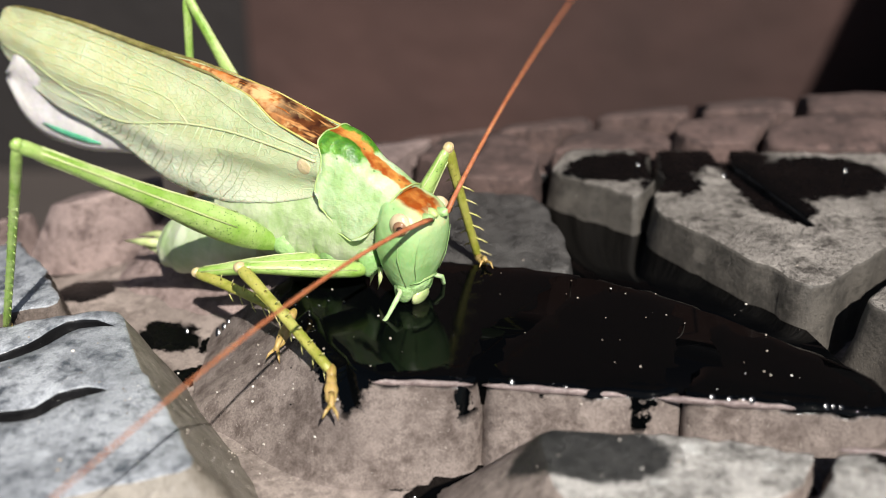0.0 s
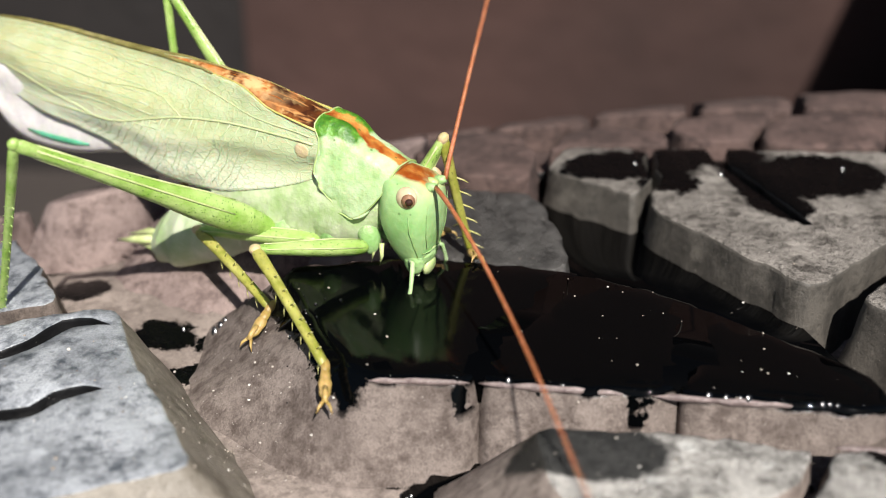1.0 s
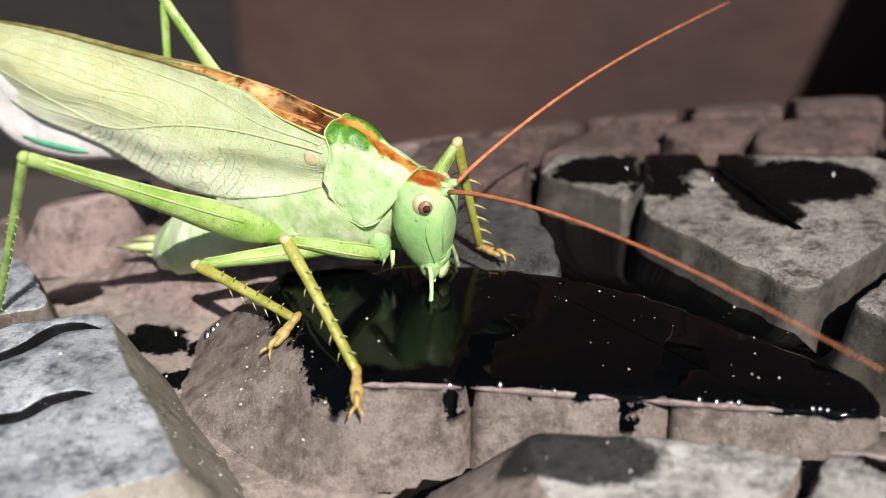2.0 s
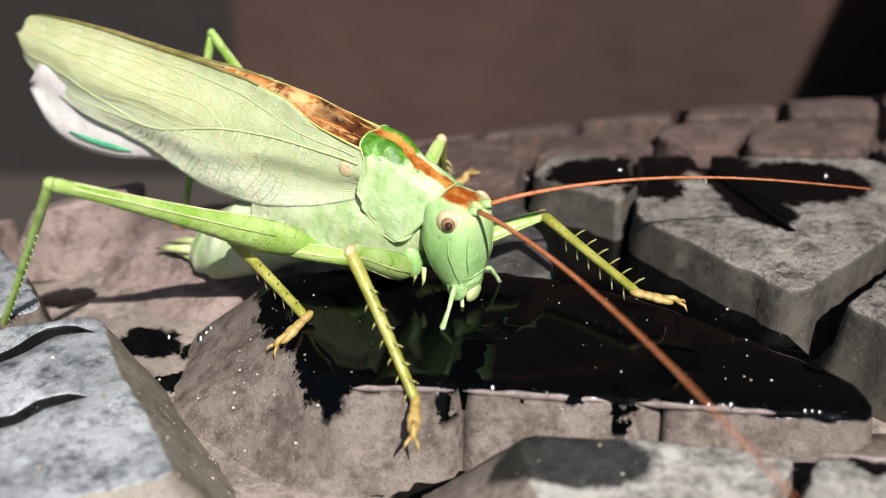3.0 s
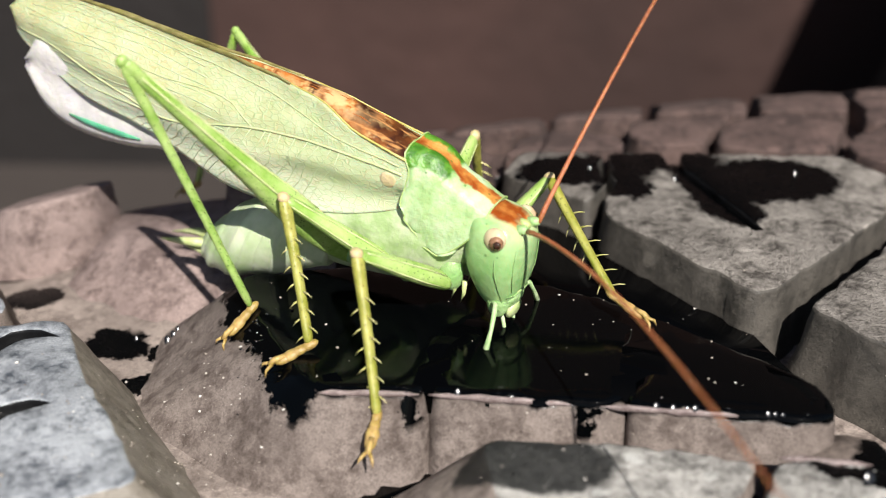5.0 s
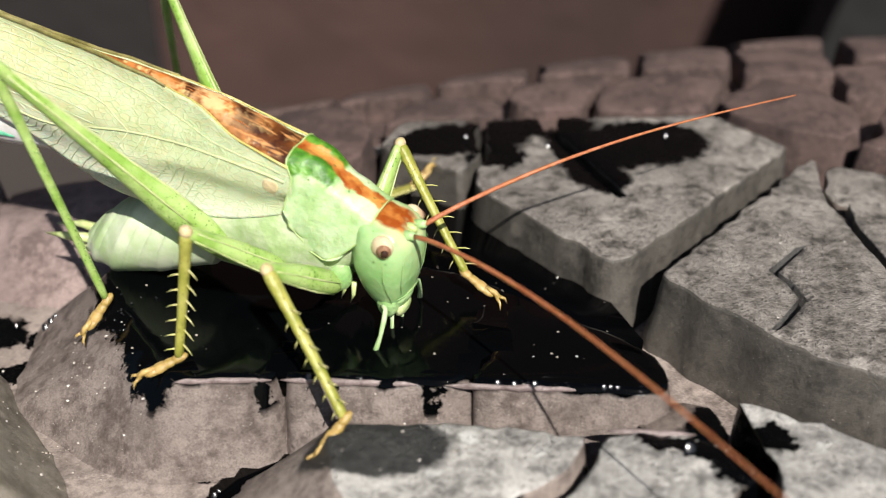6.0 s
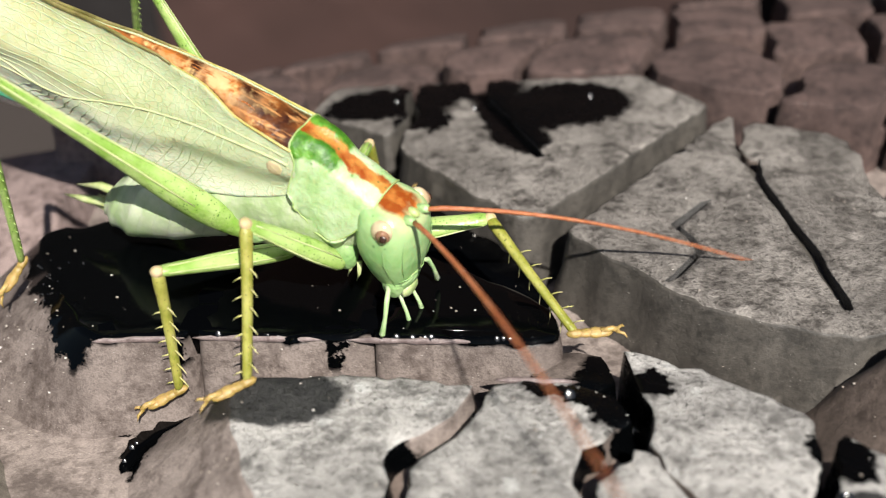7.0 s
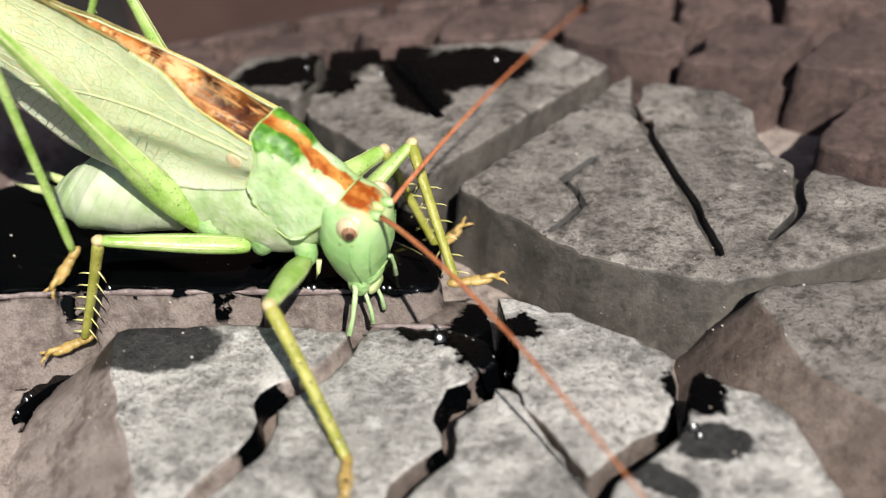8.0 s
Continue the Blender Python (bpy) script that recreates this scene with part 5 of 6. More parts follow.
def build_trunk(cricket):
    bm = bmesh.new()
    rings = []
    for q in range(84):
        x = 0.04 - 2.04 * q / 83
        z0, ry, rz = (curve(-x, [(-r[0], r[k]) for r in FLANK]) for k in (1, 2, 3))
        ring = []
        for i in range(60):
            a = 2 * math.pi * i / 60
            y, z = ry * math.copysign(abs(math.cos(a)) ** 0.8, math.cos(a)), z0 + rz * math.sin(a)
            y *= 1 - 0.12 * smooth01(math.sin(a) * 1.3)
            f = flank_crease(x, z) * abs(math.cos(a)) - 0.007 * noise.noise((x * 8, z * 8, 3 + (y > 0))) - 0.012 * noise.noise((x * 3, z * 3, 3))
            ring.append((x, y * (1 - f / ry), z))
        rings.append(ring)
    rings_to(bm, rings)
    part("thorax", bm, M_BODY, cricket, "pale green folded flank")
    for x, y, z, rx, rz in ((-0.14, 0.16, -0.88, 0.12, 0.2), (-0.58, 0.20, -0.98, 0.13, 0.2), (-1.08, 0.27, -1.10, 0.15, 0.14)):
        for side in (-1, 1):
            bm = bmesh.new()
            ball(bm, (x, side * y, z), (rx, 0.11, rz), seg=24, rings=16, turn=Matrix.Rotation(radians(-20), 4, "Y"))
            for v in bm.verts:
                v.co += v.co.normalized() * 0.0004 * noise.noise(v.co * 600)
            part("hip", bm, M_FACE, cricket, "swollen green hip joint")
    for side in (-1, 1):
        bm = bmesh.new()
        ball(bm, wing_at(-0.92, -0.14, side) + Vector((0, side * 0.002, 0)), (0.085, 0.014, 0.075))
        part("wing_joint", bm, M_PINK, cricket, "orange-pink spot at the wing joint")
        for n in range(2):
            bm = bmesh.new()
            tube(bm, [(0.02 - 0.1 * n, side * 0.17, -0.92), (0.05 - 0.1 * n, side * 0.19, -1.05), (0.04 - 0.1 * n, side * 0.19, -1.16)], [0.028, 0.02, 0.006], 8)
            part("breast_spine", bm, M_CREAM, cricket)
    # abdomen: overlapping rings
    def centre(t):
        return Vector((-1.35 - 1.66 * t, 0.0, -1.05 - 0.80 * t - 0.14 * t * t))
    for n in range(9):
        t0, t1 = n / 9, (n + 1.3) / 9
        rings = []
        for q in range(7):
            t = min(1.0, t0 + (t1 - t0) * q / 6)
            r = table(t, [(0, 0.50), (0.35, 0.60), (0.62, 0.60), (0.82, 0.46), (0.93, 0.30), (1, 0.13)]) * (1.0 + 0.022 * (q / 6) ** 2 - (0.05 if q == 6 else 0))
            c = centre(t)
            ring = []
            for i in range(32):
                a = 2 * math.pi * i / 32
                k = r * (1 + 0.02 * noise.noise((math.cos(a) * 3, math.sin(a) * 3, n + 0.2 * q)))
                ring.append((c.x + 0.22 * k * math.sin(a), c.y + 0.74 * k * math.cos(a), c.z + k * math.sin(a)))
            rings.append(ring)
        bm = bmesh.new()
        rings_to(bm, rings)
        part("abdomen_ring", bm, M_ABDOMEN, cricket)
    tip = centre(1.0)
    for side in (-1, 1):
        bm = bmesh.new()
        tube(bm, [tip + Vector((0.08, side * 0.08, 0.0)), tip + Vector((-0.22, side * 0.13, -0.09)), tip + Vector((-0.52, side * 0.10, -0.22))], [0.06, 0.045, 0.006], 8)
        part("cercus", bm, M_CREAM, cricket, "pale pointed tail feeler")
        bm = bmesh.new()
        tube(bm, [tip + Vector((0.12, side * 0.06, -0.13)), tip + Vector((-0.2, side * 0.07, -0.17))], [0.05, 0.012], 8)
        part("stylus", bm, M_CREAM, cricket)


# length of thigh and shank
LEGS = {"F": (1.25, 1.45), "M": (1.4, 1.38), "H": (2.9, 2.85)}
LEFT_HIND_SHANK = 2.28
HIPS = {"F": (-0.12, 0.20, -1.0), "M": (-0.62, 0.26, -1.08), "H": (-1.2, 0.33, -1.13)}


def build_leg(cricket, kind, side):
    """Thigh, shank and foot, each along its own +x."""
    lf, lt = LEGS[kind]
    if kind == "H" and side > 0:
        lt = LEFT_HIND_SHANK
    bm = bmesh.new()
    if kind == "H":
        prof = [(-0.06, 0.02), (-0.02, 0.07), (0.04, 0.12), (0.12, 0.165), (0.2, 0.178), (0.32, 0.158), (0.46, 0.118), (0.6, 0.092), (0.78, 0.068), (0.93, 0.058), (0.98, 0.075), (1.0, 0.05)]
    else:
        prof = [(0, 0.09), (0.1, 0.125), (0.35, 0.135), (0.6, 0.115), (0.82, 0.085), (0.94, 0.08), (1.0, 0.06)]
    tube(bm, [(lf * t, 0, 0) for t, _ in prof], [r for _, r in prof], 14, 0.72)
    femur = part("thigh", bm, M_FEMUR, cricket, "green thigh with dark dots")
    sub = femur.modifiers.new("smooth", "SUBSURF")
    sub.levels = sub.render_levels = 1
    edge = prof[4:-2] if kind == "H" else prof[1:-1]
    # pale ridges; fore and middle thighs get their long highlights from this colour
    for dy, dz in ((0, -1), (0, 1), (side * 0.94, 0.34)) if kind != "H" else ((0, -1), (0, 1), (-side * 0.94, 0.34)):
        bm = bmesh.new()
        tube(bm, [(lf * t, 0.72 * dy * r, dz * r * 0.97) for t, r in edge], [0.004] + [0.012 if kind == "H" else 0.008] * (len(edge) - 1), 6)
        part("thigh_ridge", bm, M_CREAM, femur, "pale ridge along the thigh")
    bm = bmesh.new()
    ball(bm, (lf, 0, 0), (0.068, 0.056, 0.064) if kind != "H" else (0.058, 0.048, 0.060))
    part("knee", bm, M_JOINT if kind != "H" else M_FEMUR, femur, "pinkish tan knee joint" if kind != "H" else "")
    bm = bmesh.new()
    tp = [(0, 0.055), (0.05, 0.075), (0.15, 0.062), (0.5, 0.056), (0.9, 0.05), (1, 0.058)] if kind != "H" else [(0, 0.05), (0.05, 0.06), (0.3, 0.048), (0.9, 0.042), (1, 0.05)]
    tube(bm, [(lt * t, 0, 0.015 * math.sin(3.1 * t)) for t, _ in tp], [r for _, r in tp], 12, 0.85)
    tibia = part("shank", bm, M_SHANK if kind != "H" else M_FEMUR, cricket, "yellow-green shank with pale spines" if kind != "H" else "thin green hind shank")
    sub = tibia.modifiers.new("smooth", "SUBSURF")
    sub.levels = sub.render_levels = 1
    count = 6 if kind != "H" else 14
    for q in range(count):
        for dy in (-1, 1):
            s = (0.3 + 0.6 * (q + 0.25 * dy) / (count - 1)) * lt
            k = 0.115 if kind != "H" else 0.026
            bm = bmesh.new()
            tube(bm, [(s, dy * 0.035, 0), (s + 0.3 * k, dy * (0.04 + 0.6 * k), -0.1 * k), (s + 0.6 * k, dy * (0.04 + k), -0.15 * k)], [0.010, 0.007, 0.002] if kind != "H" else [0.007, 0.005, 0.002], 5)
            part("spine", bm, M_SPINE if kind != "H" else M_FEMUR, tibia)
    bm = bmesh.new()
    for x, r, h in ((0.0, 0.046, 0.044), (0.10, 0.05, 0.04), (0.19, 0.064, 0.042), (0.26, 0.056, 0.038)):
        ball(bm, (x, 0, 0.0), (0.095, r, h), seg=12, rings=8)
    tube(bm, [(0.24, 0, 0.02), (0.34, 0, 0.045), (0.40, 0, 0.02)], [0.03, 0.028, 0.03], 8)
    tarsus = part("foot", bm, M_TARSUS, cricket, "ochre padded foot with claws")
    for dy in (-1, 1):
        bm = bmesh.new()
        tube(bm, [(0.385, dy * 0.015, 0.02), (0.45, dy * 0.05, 0.02), (0.49, dy * 0.07, -0.03)], [0.02, 0.014, 0.003], 6)
        part("claw", bm, M_TARSUS, tarsus)
    return femur, tibia, tarsus


def build_antenna(cricket, side):
    bm = bmesh.new()
    pts = [(4.5 * t, 0, 0.22 * math.sin(math.pi * t ** 0.8)) for t in (i / 36 for i in range(37))]
    tube(bm, pts, [(0.025 - 0.018 * (i / 36) ** 0.8) * (1 + 0.06 * (i % 2)) for i in range(37)], 8)
    return part("antenna", bm, M_HORN, cricket, "long thin orange-brown antenna")


def build_cricket():
    cricket = tagged(new("bush_cricket"), "large green bush-cricket with long pale wings and orange antennae", "insect")
    head, palps = build_head(cricket)
    build_pronotum(cricket)
    build_trunk(cricket)
    build_back(cricket)
    for side in (-1, 1):
        build_wing(cricket, side)
    legs = {s + k: build_leg(cricket, k, -1 if s == "R" else 1) for s in "RL" for k in "FMH"}
    horns = {s: build_antenna(cricket, -1 if s == "R" else 1) for s in "RL"}
    return cricket, head, legs, horns, palps


CRICKET, HEAD, LEG_PARTS, HORNS, PALPS = build_cricket()


# ---- motion ----
def between(rows, t):
    """The values of rows (seconds, values...) at t."""
    if t <= rows[0][0]:
        return rows[0][1:]
    for a, b in zip(rows, rows[1:]):
        if t <= b[0]:
            k = (t - a[0]) / (b[0] - a[0])
            return tuple(p + (q - p) * k for p, q in zip(a[1:], b[1:]))
    return rows[-1][1:]


def aimed(at, way, up=(0, 0, 1)):
    """A pose in centimetres with +x along way."""
    x = Vector(way).normalized()
    y = Vector(up).cross(x)
    y = y.normalized() if y.length > 1e-3 else Vector((0, 1, 0))
    z = x.cross(y)
    m = Matrix((x, y, z)).transposed().to_4x4()
    m.translation = Vector(at) * CM
    return m


def motions():
    # seconds, place in centimetres, roll, pitch, turn in degrees
    body = [
        (0, -0.45, 0.49, 1.23, -4.2, 8.3, -30.6),
        (0.5, -0.46, 0.59, 1.20, -4.5, 8.0, -29.8),
        (1, -0.49, 0.98, 1.23, -3.8, 6.6, -25.8),
        (1.5, -0.41, 0.95, 1.23, -3.0, 7.1, -23.0),
        (3, 0.14, 0.60, 1.25, -3.7, 7.8, -28.9),
        (3.5, 0.44, 0.19, 1.25, -6.8, 9.0, -32.4),
        (4, 0.47, 0.21, 1.27, -7.2, 9.5, -31.1),
        (4.2, 0.49, 0.24, 1.26, -5.4, 10.3, -31.7),
        (5.3, 1.02, 0.23, 1.35, -0.6, 13.1, -21.4),
        (5.5, 1.04, 0.20, 1.37, 0.1, 13.5, -19.6),
        (6, 1.29, -0.22, 1.38, 0.7, 15.1, -22.9),
        (6.5, 1.52, -0.24, 1.52, 1.7, 12.5, -23.3),
        (7, 2.30, -0.83, 1.48, 4.1, 17.4, -25.2),
        (7.5, 2.52, -1.11, 1.53, 3.4, 18.0, -24.1),
        (8, 3.14, -1.55, 1.40, 1.9, 20.0, -25.2),
    ]
    walk(CRICKET, [(t, pose(x * CM, y * CM, z * CM, rx, ry, rz)) for t, x, y, z, rx, ry, rz in body])
    # seconds, nod, turn
    nod = [(0, 4.0, -5.0), (0.5, 4.0, -5.0), (1, 0.0, 4.0), (1.5, -1.0, 12.0), (3, -3.0, -2.0), (3.5, 3.0, -4.0), (4, 2.0, -4.0), (5.5, -4.0, -5.0), (6, -2.0, -3.0), (7, -4.0, -6.0), (8, -6.0, 0.0)]
    walk(HEAD, [(t, pose(*(NECK * CM), 0, a, b)) for t, a, b in nod])
    # the mouth's feelers: seconds, swing back, spread
    feel = {"maxillary": [(0, 10, 22), (0.6, 10, 22), (0.9, 0, 14), (1.7, -6, 16), (2.8, 0, 26), (3.5, -8, 34), (4.2, -8, 30), (5.3, -4, 20), (6.2, 4, 12), (7, -6, 14), (8, 0, 12)],
            "labial": [(0, 72, 0), (0.6, 72, 0), (0.9, 20, 0), (1.7, 8, 0), (2.8, 6, 0), (4.2, 26, 0), (5.3, -14, 0), (6.2, 8, 2), (7, -18, 0), (8, -10, 0)]}
    for ob, kind, side, base in PALPS:
        walk(ob, [(t, pose(*(base * CM), side * spread, swing, 0)) for t, swing, spread in feel[kind]])
    # seconds, knee, ankle, in the cricket's space
    steps = {
        "RF": [
            (0, -0.85, -0.89, -0.93, 0.45, -1.44, -1.31), (0.5, -0.78, -0.97, -0.82, 0.45, -1.51, -1.28), (1, -0.68, -1.19, -0.85, 0.47, -1.83, -1.35),
            (1.5, -0.74, -1.12, -0.79, 0.32, -1.89, -1.33), (2.8, -0.11, -1.25, -0.35, 0.94, -1.62, -1.19), (3, -0.16, -1.29, -0.38, 0.89, -1.62, -1.30),
            (3.5, -0.33, -1.26, -0.32, 0.55, -1.33, -1.44), (4, -0.33, -1.26, -0.36, 0.53, -1.33, -1.44), (4.2, -0.35, -1.28, -0.36, 0.55, -1.40, -1.48),
            (5.3, -0.79, -1.24, -0.59, -0.15, -1.79, -1.63), (5.5, -0.85, -1.18, -0.64, -0.24, -1.82, -1.70), (6, -0.26, -1.30, -0.42, 0.67, -1.57, -1.15),
            (6.5, -0.33, -1.33, -0.48, 0.58, -1.93, -1.30), (7, -0.78, -1.32, -0.47, -0.25, -1.62, -1.45), (7.5, -0.92, -1.22, -0.52, -0.52, -1.46, -1.62),
            (7.7, -0.20, -1.18, -0.28, 0.55, -1.85, -1.20), (8, 0.11, -1.28, -0.48, 1.32, -1.98, -0.87),
        ],
        "RM": [
            (0, -1.85, -0.62, -1.54, -0.47, -0.87, -1.42), (0.5, -1.86, -0.59, -1.51, -0.51, -0.90, -1.43), (0.6, -1.86, -0.59, -1.53, -0.51, -0.92, -1.47),
            (1, -1.91, -0.46, -1.23, -0.68, -1.06, -1.55), (1.5, -1.61, -0.46, -1.32, -0.31, -1.33, -1.44), (2.8, -1.89, -0.47, -1.12, -0.65, -1.04, -1.33),
            (3, -1.90, -0.52, -1.17, -0.65, -1.15, -1.36), (3.5, -2.04, -0.42, -1.20, -0.91, -1.10, -1.39), (4, -2.07, -0.35, -1.27, -0.96, -1.04, -1.45),
            (4.2, -2.03, -0.45, -1.30, -0.93, -1.14, -1.42), (5.3, -1.18, -1.26, -0.47, -0.88, -1.45, -1.52), (5.5, -1.15, -1.35, -0.34, -0.81, -1.53, -1.53),
            (6, -1.25, -1.28, -0.36, -1.09, -1.36, -1.63), (6.5, -1.40, -1.41, -0.55, -1.37, -1.53, -1.75), (7, -1.33, -1.26, -0.80, -0.99, -1.56, -2.21),
            (7.5, -1.51, -0.98, -0.91, -1.15, -1.25, -2.34), (8, -1.88, -1.06, -1.13, -1.83, -1.10, -2.57),
        ],
        "RH": [
            (0, -2.21, -2.66, 0.30, -3.13, -2.09, -2.30), (0.5, -2.27, -2.69, 0.30, -3.14, -2.10, -2.24), (1, -2.47, -2.67, 0.20, -3.36, -2.04, -2.35),
            (1.5, -2.53, -2.62, 0.24, -3.45, -1.91, -2.31), (2.8, -2.46, -2.67, 0.10, -3.67, -2.11, -2.33), (3, -2.33, -2.76, 0.00, -3.66, -2.18, -2.37),
            (3.2, -2.52, -2.42, 0.43, -3.42, -2.06, -2.24), (3.5, -2.43, -2.22, 0.87, -2.64, -1.56, -1.60), (3.8, -2.68, -2.05, 0.67, -1.80, -1.14, -1.97),
            (4, -2.69, -2.08, 0.60, -1.69, -0.96, -1.86), (4.2, -2.69, -1.95, 0.77, -1.61, -0.87, -1.63), (5.3, -3.06, -1.73, 0.77, -1.88, -1.02, -1.74),
            (5.5, -3.14, -1.61, 0.75, -1.94, -0.96, -1.76), (6, -3.18, -1.47, 0.82, -2.23, -0.89, -1.83), (6.5, -3.17, -1.44, 0.81, -2.54, -1.00, -1.98),
            (7, -3.27, -1.52, 0.55, -3.26, -1.10, -2.32), (7.5, -2.69, -1.78, 0.51, -3.09, -1.21, -2.36), (7.8, -2.82, -1.48, 0.85, -2.54, -1.03, -2.06),
            (8, -3.07, -1.15, 0.86, -2.14, -0.82, -1.93),
        ],
        "LF": [
            (0, 0.06, 0.66, 0.14, 0.38, 1.19, -1.18), (0.5, 0.09, 0.76, 0.14, 0.38, 1.17, -1.13), (1, 0.40, 0.43, 0.09, 0.60, 0.78, -1.18),
            (1.5, 0.39, 0.41, 0.11, 0.59, 0.74, -1.20), (2.5, 0.17, 0.45, 0.12, 0.50, 1.17, -1.15), (2.8, 0.66, 1.06, -0.24, 1.92, 0.77, -0.50),
            (3, 0.72, 1.15, -0.50, 1.99, 0.52, -0.66), (3.5, 0.32, 1.21, -0.22, 1.55, 0.86, -0.66), (4, 0.35, 1.27, -0.23, 1.52, 0.80, -0.66),
            (4.2, 0.33, 1.28, -0.28, 1.53, 0.74, -0.63), (5.3, 0.38, 1.19, -0.17, 1.24, 0.29, -0.79), (5.5, 0.42, 1.25, -0.27, 1.23, 0.26, -0.79),
            (6, 0.17, 1.21, -0.06, 0.88, 0.63, -0.92), (6.5, 0.08, 1.50, -0.24, 0.97, 1.98, -1.58), (7, 1.01, 1.05, -0.58, 2.14, 0.24, -0.89),
            (7.5, 0.87, 1.07, -0.42, 1.92, 0.23, -0.91), (8, 0.47, 1.27, -0.28, 1.20, 0.41, -0.92),
        ],
        "LM": [
            (0, -1.08, 1.58, -1.06, -0.15, 0.60, -1.16), (0.5, -0.96, 1.62, -0.92, -0.08, 0.63, -1.01), (1, -0.75, 1.71, -1.06, 0.04, 0.67, -1.14),
            (1.5, -0.60, 1.72, -0.93, 0.09, 0.65, -0.96), (3, -0.84, 1.40, -0.47, -1.10, 2.28, -1.37), (3.5, -1.08, 1.34, -0.49, -1.33, 2.21, -1.25),
            (4, -0.90, 1.36, -0.40, -1.06, 2.24, -1.22), (5.3, -0.70, 1.47, -0.83, -0.62, 2.05, -1.54), (5.5, -0.47, 1.73, -1.00, -0.23, 2.52, -2.25),
            (6, -0.83, 1.97, -0.67, -0.54, 2.99, -1.93), (6.5, -0.41, 1.79, -0.75, -0.20, 2.12, -2.19), (7, -0.88, 1.69, -1.05, -0.58, 2.09, -2.44),
            (7.5, -0.92, 1.69, -1.16, -0.53, 1.99, -2.56), (8, -0.27, 1.74, -0.72, 0.63, 1.76, -1.95),
        ],
        "LH": [
            (0, -3.37, 0.65, 0.55, -3.15, 0.74, -2.10), (0.5, -3.26, 0.46, 0.69, -3.10, 0.71, -2.05), (1, -3.16, 0.45, 0.66, -2.90, 0.58, -1.99),
            (1.5, -3.13, 0.49, 0.67, -2.94, 0.70, -2.02), (2.8, -3.68, 0.80, 0.30, -3.52, 0.48, -2.16), (3, -3.74, 0.96, 0.11, -3.60, 0.45, -2.18),
            (3.5, -3.82, 0.97, -0.06, -4.04, 0.53, -2.31), (4, -3.84, 0.98, -0.11, -4.02, 0.62, -2.35), (4.2, -3.88, 0.98, -0.23, -3.99, 0.47, -2.43),
            (5.3, -3.69, 1.36, -0.21, -4.27, 1.79, -2.79), (5.5, -3.20, 1.56, 0.34, -3.38, 2.77, -2.10), (6, -3.46, 1.56, 0.46, -3.51, 2.62, -2.20),
            (6.5, -3.44, 1.27, 0.32, -3.82, 2.39, -2.13), (7, -3.69, 1.23, 0.12, -4.05, 2.01, -2.52), (7.5, -3.41, 0.92, 0.40, -3.96, 1.73, -2.07),
            (8, -3.65, 1.49, -0.17, -3.98, 1.16, -2.99),
        ],
    }
